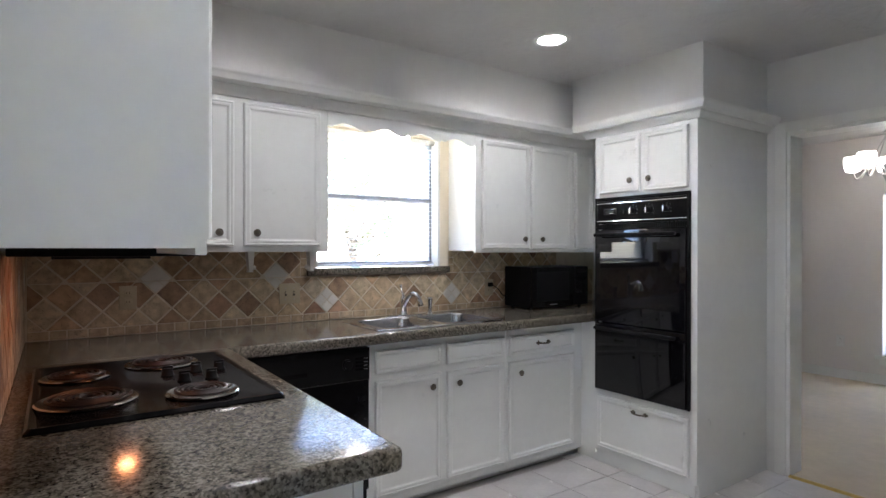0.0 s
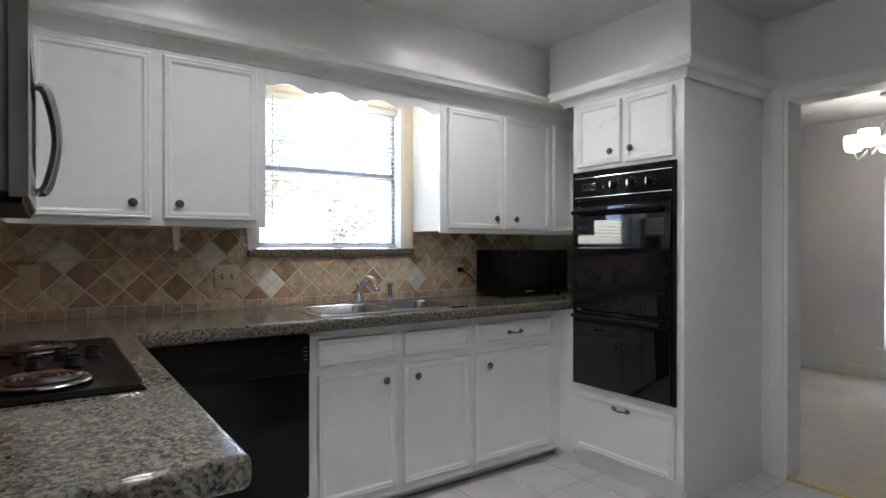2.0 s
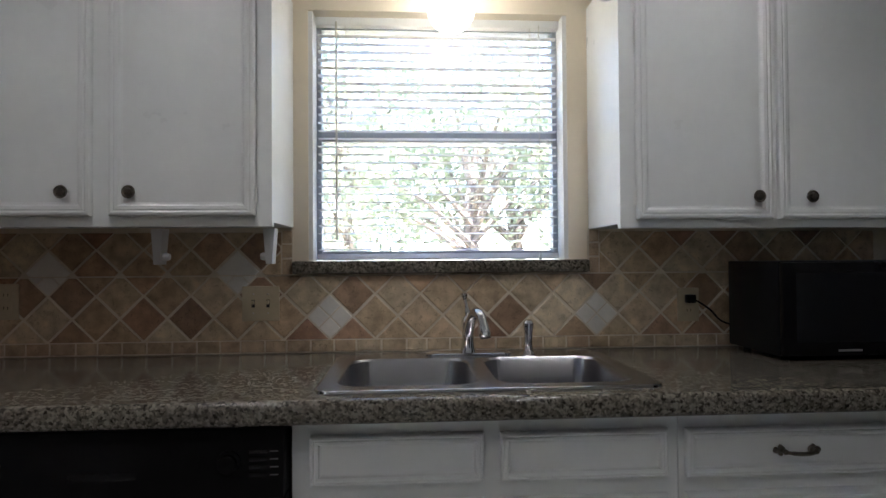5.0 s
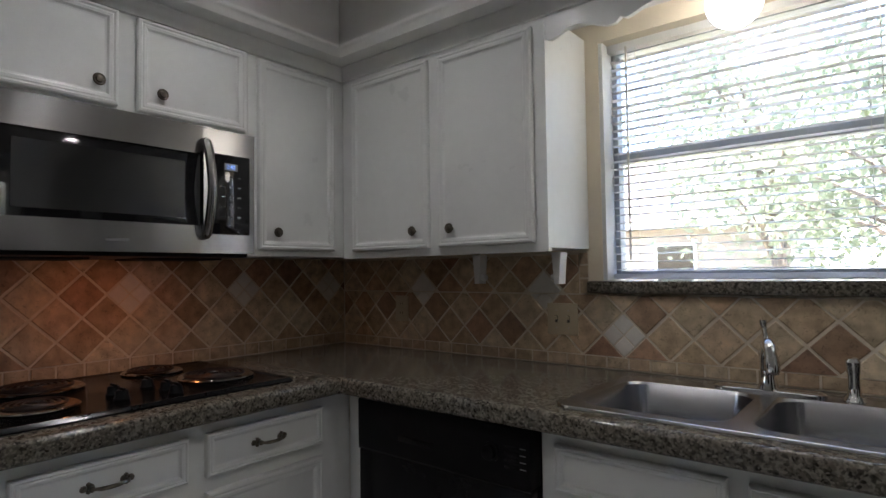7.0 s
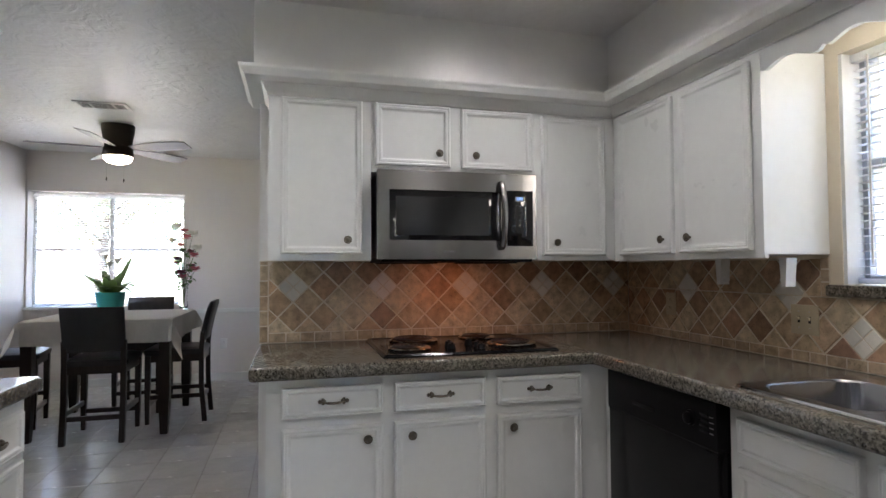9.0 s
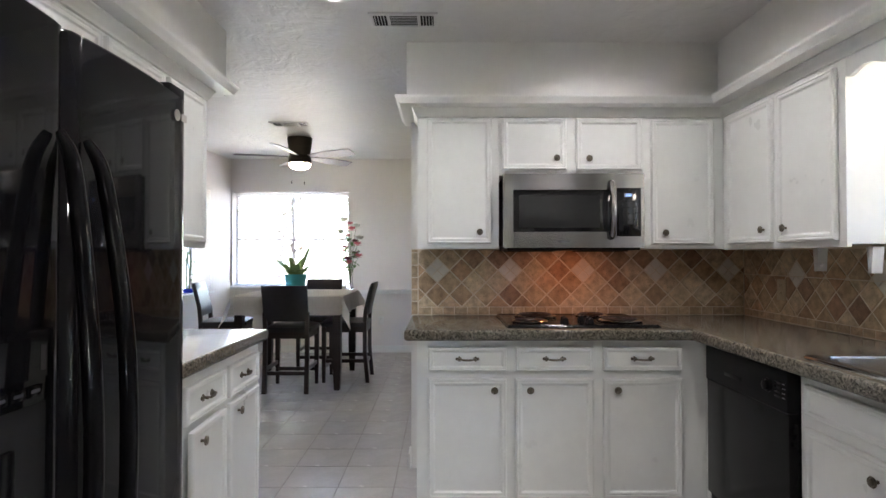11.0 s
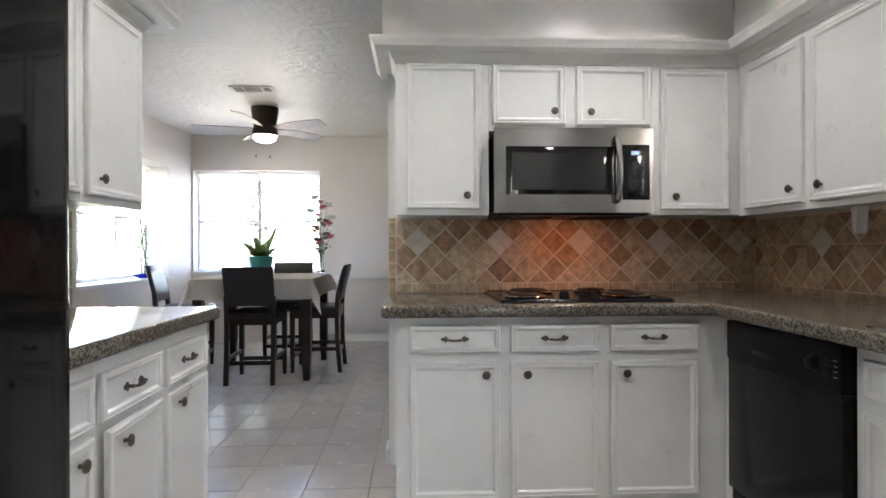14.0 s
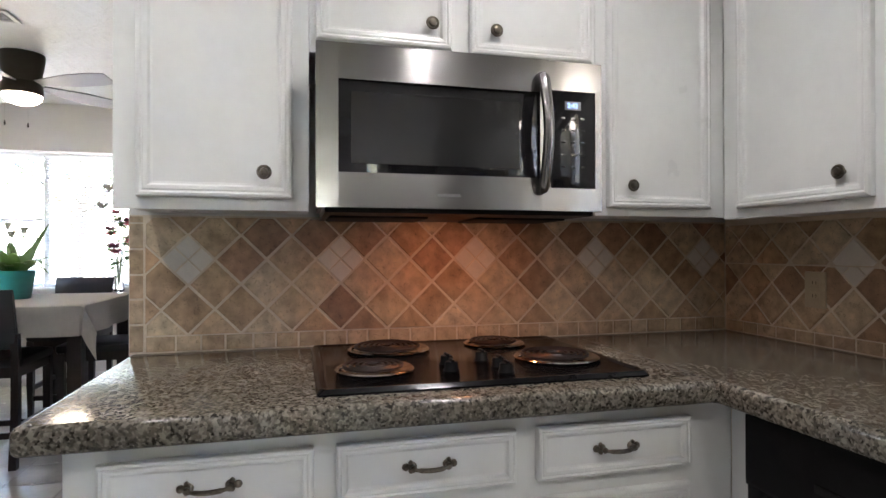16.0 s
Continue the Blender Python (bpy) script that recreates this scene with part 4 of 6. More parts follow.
# ---- over-the-range microwave ----
def range_microwave():
    y0, y1, ys, z0, z1, xf = -1.497, -0.752, -0.905, 1.312, 1.704, 0.424
    th = thing("range_microwave", (0.2, -1.13, z0), "stainless steel over-the-range microwave with a black glass door", "microwave")
    part("body", bx(0.002, xf - 0.03, y0 + 0.012, y1 - 0.010, z0 + 0.012, z1 - 0.001, bevel=0.002), M["mw_case"], th, "dark grey painted case")
    part("bottom_plate", bx(0.02, xf - 0.012, y0 + 0.02, y1 - 0.02, z0 - 0.012, z0 + 0.011, bevel=0.004), M["black_satin"], th, "black underside with filters")
    for a, b in ((-1.46, -1.20), (-1.06, -0.80)):
        part("filter", bx(0.10, 0.30, a, b, z0 - 0.018, z0 - 0.012, bevel=0.002), M["dark"], th)
    g0, g1, gz0, gz1 = -1.445, ys - 0.026, 1.396, 1.618
    door = part("door", slabs([y0, g0, g1, ys - 0.002], [z0, gz0, gz1, z1], lambda i, j: not (i == 1 and j == 1), xf - 0.03, xf), M["steel"], th, smooth=False)
    for v in door.data.vertices:
        u, z, p = v.co
        v.co = (p + 0.010 * math.cos((u + 1.13) / 0.40 * 1.3) - 0.006, u, z)
    part("door_glass", bx(xf - 0.022, xf - 0.006, g0 - 0.001, g1 + 0.001, gz0 - 0.001, gz1 + 0.001, bevel=0.002), M["mw_glass"], door, "black tinted glass")
    part("window_mesh", bx(xf - 0.006, xf - 0.0045, g0 + 0.03, g1 - 0.055, gz0 + 0.022, gz1 - 0.028), M["mw_mesh"], door, "grey perforated window")
    hb = bm_new()
    hp = spline([(xf + 0.002, -0.932, 1.658), (xf + 0.028, -0.930, 1.635), (xf + 0.050, -0.928, 1.51), (xf + 0.028, -0.930, 1.385), (xf + 0.002, -0.932, 1.362)], 24)
    tube(hb, hp, [0.012] * 3 + [0.0145] * (len(hp) - 6) + [0.012] * 3, 12)
    part("handle", hb, M["steel"], door, "curved steel bar handle")
    part("logo_bar", bx(xf + 0.0005, xf + 0.002, -1.205, -1.145, 1.342, 1.349), M["print_"], door, "small printed maker's mark")
    pan = part("control_panel", slabs([ys, ys + 0.006, y1 - 0.018, y1], [z0, 1.372, 1.628, z1], lambda i, j: not (i == 1 and j == 1), xf - 0.03, xf - 0.004), M["steel"], th, smooth=False)
    for v in pan.data.vertices:
        u, z, p = v.co
        v.co = (p, u, z)
    part("panel_glass", bx(xf - 0.026, xf - 0.006, ys + 0.006, y1 - 0.018, 1.372, 1.628, bevel=0.002), M["mw_glass"], pan, "black touch panel, smudged")
    part("display", bx(xf - 0.006, xf - 0.0050, -0.858, -0.812, 1.579, 1.601), M["print_"], pan, "small grey display window")
    letters("2:42", 0.018, Matrix.Translation((xf - 0.0046, -0.836, 1.590)) @ TURN["E"], M["display"], pan, "clock_digits")
    for r in range(5):
        for c in range(3):
            part("key_mark", bx(xf - 0.006, xf - 0.0054, -0.868 + c * 0.028, -0.857 + c * 0.028, 1.555 - r * 0.032, 1.559 - r * 0.032), M["mw_mesh"], pan)


range_microwave()
lamp("hood_lamp", "AREA", (0.31, -1.09, 1.288), HOOD_W, 0.05, (1.0, 0.34, 0.12), target=(0.26, -1.09, 1.0))


# ---- cooktop ----
def cooktop():
    z = 0.916
    th = thing("cooktop", (0.36, -1.13, z), "black enamel electric cooktop with four coil burners", "cooktop")
    bm = bm_new()
    loft(bm, [rrect(0.337, -1.122, 0.287, 0.380, 0.012, z), rrect(0.337, -1.122, 0.287, 0.380, 0.012, z + 0.004), rrect(0.337, -1.122, 0.279, 0.372, 0.014, z + 0.013), rrect(0.337, -1.122, 0.273, 0.366, 0.014, z + 0.013), rrect(0.337, -1.122, 0.266, 0.359, 0.014, z + 0.009)])
    part("tray", bm, M["black"], th)
    top = z + 0.009
    for bxx, byy, r in ((0.440, -1.362, 0.090), (0.178, -1.288, 0.112), (0.160, -0.965, 0.088), (0.408, -0.880, 0.108)):
        b = part("burner", lathe(bm_new(), (bxx, byy, top), [(r, 0.001), (r + 0.004, 0.006), (r, 0.009), (r - 0.008, 0.006), (r - 0.018, 0.002), (0.02, 0.0015)], seg=36, cap0=False), M["pan"], th, "chrome drip pan ring")
        turns = 4.0 if r < 0.1 else 5.0
        pts = []
        n = int(turns * 26)
        for k in range(n + 1):
            a = 2 * math.pi * turns * k / n
            rr = 0.016 + (r - 0.030) * k / n
            pts.append((bxx + rr * math.cos(a), byy + rr * math.sin(a), top + 0.013))
        part("coil", tube(bm_new(), pts, 0.0045, 6), M["coil"], b, "dark spiral heating coil")
        for a in (20, 140, 260):
            ca, sa = math.cos(radians(a)), math.sin(radians(a))
            part("support", tube(bm_new(), [(bxx + 0.012 * ca, byy + 0.012 * sa, top + 0.007), (bxx + (r - 0.008) * ca, byy + (r - 0.008) * sa, top + 0.007)], 0.0022, 5), M["pan"], b)
    for kx, ky in ((0.425, -1.182), (0.500, -1.190), (0.395, -1.082), (0.480, -1.066), (0.548, -1.072)):
        k = part("knob", lathe(bm_new(), (kx, ky, top), [(0.019, 0), (0.020, 0.004), (0.0165, 0.008), (0.0155, 0.022), (0.013, 0.025)], seg=20), M["black_satin"], th)
        part("grip", bx(kx - 0.0155, kx + 0.0155, ky - 0.0035, ky + 0.0035, top + 0.022, top + 0.031, bevel=0.002), M["black_satin"], k)
        part("pointer", bx(kx + 0.006, kx + 0.0150, ky - 0.0008, ky + 0.0008, top + 0.031, top + 0.0315), M["print_"], k)


cooktop()


# ---- dishwasher ----
def dishwasher():
    x0, x1, yf = 0.724, 1.352, -0.552
    th = thing("dishwasher", (1.05, -0.3, 0), "black built-in dishwasher under the worktop", "dishwasher")
    part("body", bx(x0 + 0.01, x1 - 0.01, -0.515, -0.02, 0.06, 0.856), M["black_satin"], th)
    d = part("door", bx(x0, x1, yf - 0.018, -0.520, 0.165, 0.690, bevel=0.006), M["black"], th, "glossy black door panel")
    p = part("control_panel", bx(x0, x1, yf - 0.024, -0.520, 0.695, 0.848, bevel=0.006), M["black_satin"], th)
    part("handle_recess", bx(0.90, 1.04, yf - 0.0255, yf - 0.020, 0.742, 0.760, bevel=0.002), M["black"], p)
    part("dial", lathe(bm_new(), (1.235, yf - 0.024, 0.775), [(0.026, 0), (0.026, 0.006), (0.020, 0.008), (0.019, 0.018), (0.016, 0.020)], axis=(0, -1, 0), seg=24), M["black_satin"], p, "round black dial")
    for k in range(4):
        part("button", bx(1.278, 1.318, yf - 0.0265, yf - 0.020, 0.742 + k * 0.017, 0.752 + k * 0.017, bevel=0.001), M["black"], p)
        part("button_mark", bx(1.322, 1.340, yf - 0.0246, yf - 0.020, 0.745 + k * 0.017, 0.7475 + k * 0.017), M["print_"], p)
    part("panel_trim", bx(x0, x1, yf - 0.021, -0.525, 0.6905, 0.6945), M["dark"], th)
    part("access_panel", bx(x0 + 0.004, x1 - 0.004, yf - 0.004, -0.520, 0.03, 0.160, bevel=0.004), M["black_satin"], th)
    part("kick_plate", bx(x0 + 0.01, x1 - 0.01, -0.500, -0.485, 0.0, 0.09), M["black_satin"], th)


dishwasher()


# ---- double oven ----
def double_oven():
    xf, y0, y1, z0, z1 = FT_X - 0.003, -1.286, -0.658, 0.460, 1.628
    th = thing("double_oven", (3.2, -0.96, z0), "black built-in double wall oven with chrome trim lines", "oven")
    part("body", bx(FT_X + 0.022, 3.50, -1.262, -0.674, z0 + 0.012, z1 - 0.016), M["black_satin"], th)
    part("side_trim", bx(xf - 0.020, xf, y0, y0 + 0.014, z0, z1, bevel=0.003), M["black_satin"], th)
    part("side_trim", bx(xf - 0.020, xf, y1 - 0.014, y1, z0, z1, bevel=0.003), M["black_satin"], th)
    part("top_trim", bx(xf - 0.020, xf, y0 + 0.014, y1 - 0.014, z1 - 0.022, z1, bevel=0.003), M["black_satin"], th)
    a, b = y0 + 0.015, y1 - 0.015
    p = part("control_panel", bx(xf - 0.018, xf, a, b, 1.470, z1 - 0.023, bevel=0.003), M["black_satin"], th, "black control panel with clock and knobs")
    for z in (1.484, 1.590):
        part("chrome_line", bx(xf - 0.0195, xf - 0.016, a, b, z, z + 0.0035), M["chrome"], p, "thin chrome line")
    part("clock_window", bx(xf - 0.0205, xf - 0.016, -0.822, -0.722, 1.520, 1.562, bevel=0.003), M["glass_black"], p)
    part("clock_glass", bx(xf - 0.0215, xf - 0.018, -0.808, -0.736, 1.529, 1.553), M["mw_mesh"], p)
    part("clock_dial", lathe(bm_new(), (xf - 0.018, -0.876, 1.533), [(0.010, 0), (0.010, 0.004), (0.006, 0.006)], axis=(-1, 0, 0), seg=16), M["black"], p)
    for ky in (-0.935, -1.040, -1.150):
        k = part("oven_knob", lathe(bm_new(), (xf - 0.018, ky, 1.540), [(0.024, 0), (0.024, 0.003), (0.0185, 0.005), (0.017, 0.022), (0.0145, 0.025)], axis=(-1, 0, 0), seg=24), M["black_satin"], p)
        part("knob_face", bx(xf - 0.052, xf - 0.030, ky - 0.004, ky + 0.004, 1.525, 1.555, bevel=0.002), M["chrome"], k, "chrome grip")
        for j in range(7):
            an = radians(-120 + 40 * j)
            yy, zz = ky + 0.031 * math.sin(an), 1.540 + 0.031 * math.cos(an)
            part("dial_mark", bx(xf - 0.0186, xf - 0.0165, yy - 0.003, yy + 0.003, zz - 0.0012, zz + 0.0012), M["print_"], p)
    g = part("vent_grille", bx(xf - 0.010, xf, a, b, 1.436, 1.468), M["dark"], th)
    for k in range(44):
        y = a + (b - a) * (k + 0.5) / 44
        part("vent_fin", bx(xf - 0.015, xf - 0.010, y - 0.0032, y + 0.0032, 1.440, 1.464), M["black_satin"], g, smooth=False)
    for nm, za, zb, win in (("upper_door", 0.878, 1.432, True), ("lower_door", z0 + 0.004, 0.870, False)):
        d = part(nm, bx(xf - 0.030, xf, a, b, za, zb, bevel=0.004), M["glass_black"], th, "black glass oven door")
        if win:
            part("door_window", bx(xf - 0.0312, xf - 0.0295, a + 0.035, b - 0.035, za + 0.10, zb - 0.075), M["glass_black"], d)
        zh = zb - 0.030
        part("handle", tube(bm_new(), [(xf - 0.058, a + 0.045, zh), (xf - 0.060, a + 0.06, zh), (xf - 0.060, b - 0.03, zh), (xf - 0.058, b - 0.015, zh)], 0.011, 12), M["black_satin"], d, "black bar handle")
        for y in (a + 0.06, b - 0.03):
            part("handle_post", tube(bm_new(), [(xf - 0.031, y, zh), (xf - 0.055, y, zh)], 0.008, 8), M["black_satin"], d)


double_oven()


# ---- sink and taps ----
def sink():
    th = thing("kitchen_sink", (1.81, -0.33, 0.915), "stainless steel double-bowl kitchen sink set in granite", "sink")
    zr = 0.9215
    outer = [Vector(p) for p in rrect(1.812, -0.333, 0.397, 0.232, 0.035, zr)]
    bowls = [(1.622, -0.352, 0.168, 0.176), (2.000, -0.352, 0.168, 0.176)]
    bm = bm_new()
    loops = [outer] + [[Vector(p) for p in rrect(*b, 0.06, zr)] for b in bowls]
    edges = []
    for lp in loops:
        vs = [bm.verts.new(p) for p in lp]
        edges += [bm.edges.new((vs[i], vs[(i + 1) % len(vs)])) for i in range(len(vs))]
    bmesh.ops.triangle_fill(bm, edges=edges, use_beauty=True)
    part("rim", bm, M["sink"], th, smooth=False)
    bm = bm_new()
    loft(bm, [rrect(1.812, -0.333, 0.397, 0.232, 0.035, zr), rrect(1.812, -0.333, 0.400, 0.235, 0.037, zr - 0.001), rrect(1.812, -0.333, 0.402, 0.237, 0.039, zr - 0.006)], cap0=False, cap1=False)
    part("rim_edge", bm, M["chrome"], th)
    for cx, cy, hx, hy in bowls:
        bm = bm_new()
        loft(bm, [rrect(cx, cy, hx, hy, 0.06, zr), rrect(cx, cy, hx - 0.005, hy - 0.005, 0.058, zr - 0.006), rrect(cx, cy, hx - 0.012, hy - 0.012, 0.055, zr - 0.12), rrect(cx, cy, hx - 0.02, hy - 0.02, 0.052, zr - 0.155), rrect(cx, cy, hx - 0.045, hy - 0.045, 0.04, zr - 0.175), rrect(cx, cy, 0.05, 0.05, 0.049, zr - 0.182)], cap0=False)
        b = part("bowl", bm, M["sink"], th)
        part("drain", lathe(bm_new(), (cx, cy, zr - 0.181), [(0.055, 0), (0.053, 0.003), (0.042, 0.001), (0.02, 0.000)], seg=24), M["chrome"], b, "chrome drain")


sink()

th = thing("kitchen_faucet", (1.80, -0.128, 0.9215), "chrome single-lever kitchen tap with a curved spout", "faucet")
bm = bm_new()
loft(bm, [rrect(1.803, -0.128, 0.128, 0.026, 0.025, 0.9215), rrect(1.803, -0.128, 0.128, 0.026, 0.025, 0.928), rrect(1.803, -0.128, 0.118, 0.020, 0.019, 0.932)])
part("base_plate", bm, M["chrome"], th)
part("column", lathe(bm_new(), (1.803, -0.128, 0.931), [(0.026, 0), (0.022, 0.012), (0.019, 0.03), (0.0185, 0.075), (0.021, 0.088), (0.019, 0.100), (0.012, 0.108)], seg=24), M["chrome"], th)
sp = spline([(1.803, -0.138, 0.985), (1.808, -0.165, 1.030), (1.818, -0.205, 1.055), (1.828, -0.242, 1.046), (1.833, -0.260, 1.018)], 24)
part("spout", tube(bm_new(), sp, [0.016 - 0.003 * k / len(sp) for k in range(len(sp))], 14), M["chrome"], th)
part("spray_head", lathe(bm_new(), (1.832, -0.252, 1.028), [(0.013, -0.01), (0.016, 0.008), (0.0175, 0.030), (0.015, 0.040)], axis=(0.12, -0.38, -0.92), seg=20), M["chrome"], th)
lv = spline([(1.803, -0.126, 1.036), (1.800, -0.118, 1.060), (1.795, -0.112, 1.085), (1.793, -0.112, 1.106)], 12)
part("lever", tube(bm_new(), lv, [0.009] * 4 + [0.007] * (len(lv) - 7) + [0.0095] * 3, 12), M["chrome"], th)

th = thing("soap_dispenser", (1.985, -0.130, 0.9215), "chrome side sprayer standing beside the tap", "sprayer")
part("collar", lathe(bm_new(), (1.985, -0.130, 0.9215), [(0.023, 0), (0.021, 0.006), (0.015, 0.014), (0.014, 0.03)], seg=20), M["chrome"], th)
part("wand", lathe(bm_new(), (1.985, -0.130, 0.951), [(0.013, 0), (0.0125, 0.03), (0.015, 0.048), (0.016, 0.066), (0.010, 0.074)], axis=(0.0, -0.10, 1.0), seg=20), M["chrome"], th)

# ---- wall plates, brackets, globe ----
def wall_plate(face, plane, u, z, w, h, toggles, mat, label):
    f = FACE[face]
    th = thing("wall_plate", f(plane, u, 0, z), label, "wall plate", "wall plates")
    part("plate", fbox(face, plane, u - w / 2, u + w / 2, 0.0, 0.006, z - h / 2, z + h / 2, 0.0025), M[mat], th)
    for du, kind in toggles:
        if kind == "switch":
            part("toggle_slot", fbox(face, plane, u + du - 0.005, u + du + 0.005, 0.006, 0.0066, z - 0.012, z + 0.012), M["dark"], th)
            part("toggle", fbox(face, plane, u + du - 0.004, u + du + 0.004, 0.006, 0.016, z - 0.002, z + 0.010, 0.0015), M[mat], th)
            for s in (-1, 1):
                part("screw", lathe(bm_new(), f(plane, u + du, 0.006, z + s * 0.030), [(0.003, 0), (0.002, 0.001)], axis=OUT[face], seg=8), M["nickel"], th)
        else:
            for s in (-1, 1):
                o = part("socket", fbox(face, plane, u + du - 0.0165, u + du + 0.0165, 0.006, 0.0078, z + s * 0.020 - 0.014, z + s * 0.020 + 0.014, 0.001), M[mat], th)
                for q in (-0.006, 0.006):
                    part("slot", fbox(face, plane, u + du + q - 0.001, u + du + q + 0.001, 0.0078, 0.0082, z + s * 0.020 - 0.003, z + s * 0.020 + 0.006), M["dark"], o)
    return th


wall_plate("S", -0.009, 1.158, 1.074, 0.116, 0.110, [(-0.023, "switch"), (0.023, "switch")], "ivory", "ivory double switch plate on the tiled backsplash")
wall_plate("S", -0.009, 0.390, 1.088, 0.072, 0.110, [(0, "outlet")], "ivory", "ivory power outlet on the tiled backsplash")
wall_plate("S", -0.009, 2.545, 1.055, 0.072, 0.110, [(0, "outlet")], "ivory", "ivory power outlet with a black plug")
wall_plate("E", DWEST, -2.62, 0.42, 0.072, 0.115, [(0, "outlet")], "white_plastic", "white power outlet under the chair rail")
wall_plate("W", 6.72, -0.56, 0.385, 0.072, 0.115, [(0, "outlet")], "white_plastic", "white power outlet in the carpeted room")

for bx_, z_low in ((0.907, 1.200), (1.222, 1.200)):
    th = thing("towel_bracket", (bx_, -0.15, 1.30), "white plastic paper-towel bracket hanging under the cabinet", "bracket", "paper-towel brackets")
    bm = bm_new()
    loft(bm, [[(bx_ + sx * w, -0.15 + sy * 0.022, z) for sx, sy in ((-1, -1), (1, -1), (1, 1), (-1, 1))] for z, w in ((1.303, 0.017), (1.27, 0.014), (z_low + 0.02, 0.010), (z_low, 0.009))])
    part("arm", bm, M["white_plastic"], th, smooth=False)
    s = 1 if bx_ < 1 else -1
    part("peg", lathe(bm_new(), (bx_ + s * 0.008, -0.15, z_low + 0.022), [(0.012, 0), (0.012, 0.012), (0.009, 0.020)], axis=(s, 0, 0), seg=14), M["white_plastic"], th)

th = thing("globe_light", (1.757, -0.14, 2.085), "lit round glass globe light behind the valance", "ceiling light")
part("canopy", lathe(bm_new(), (1.757, -0.14, 2.085), [(0.055, 0), (0.055, -0.012), (0.036, -0.060)], seg=24), M["white_plastic"], th)
part("globe", lathe(bm_new(), (1.757, -0.14, 1.965), [(0.072 * math.sin(math.pi * k / 14), -0.072 * math.cos(math.pi * k / 14)) for k in range(1, 14)], seg=28), M["globe"], th, "glowing warm white globe")

# ---- small microwave in the corner ----
th = thing("countertop_microwave", (2.94, -0.16, 0.915), "black countertop microwave in the corner of the worktop", "microwave")
part("body", bx(2.672, 3.214, -0.28, -0.03, 0.927, 1.198, bevel=0.006), M["black_satin"], th)
d = part("door", bx(2.675, 3.065, -0.300, -0.281, 0.930, 1.195, bevel=0.004), M["black"], th)
part("door_window", bx(2.712, 3.020, -0.3015, -0.299, 0.968, 1.165), M["glass_black"], d, "dark glass window")
p = part("control_panel", bx(3.068, 3.212, -0.298, -0.281, 0.930, 1.195, bevel=0.004), M["black_satin"], th)
part("display", bx(3.090, 3.190, -0.2995, -0.297, 1.15, 1.175), M["glass_black"], p)
for r in range(4):
    for c in range(3):
        part("key", bx(3.090 + c * 0.036, 3.117 + c * 0.036, -0.2995, -0.297, 1.01 + r * 0.03, 1.028 + r * 0.03), M["black"], p)
for x in (2.71, 3.175):
    for y in (-0.25, -0.07):
        part("foot", lathe(bm_new(), (x, y, 0.9155), [(0.012, 0), (0.012, 0.012)], seg=10), M["black_satin"], th)
part("maker_mark", bx(2.835, 2.905, -0.3010, -0.299, 0.942, 0.948), M["print_"], d)
cord = spline([(2.545, -0.030, 1.075), (2.56, -0.045, 1.068), (2.60, -0.05, 1.04), (2.66, -0.035, 0.995), (2.80, -0.022, 0.975)], 20)
part("power_cord", tube(bm_new(), cord, 0.0035, 6), M["black_satin"], th)
part("plug", bx(2.530, 2.560, -0.040, -0.018, 1.061, 1.089, bevel=0.004), M["black_satin"], th)


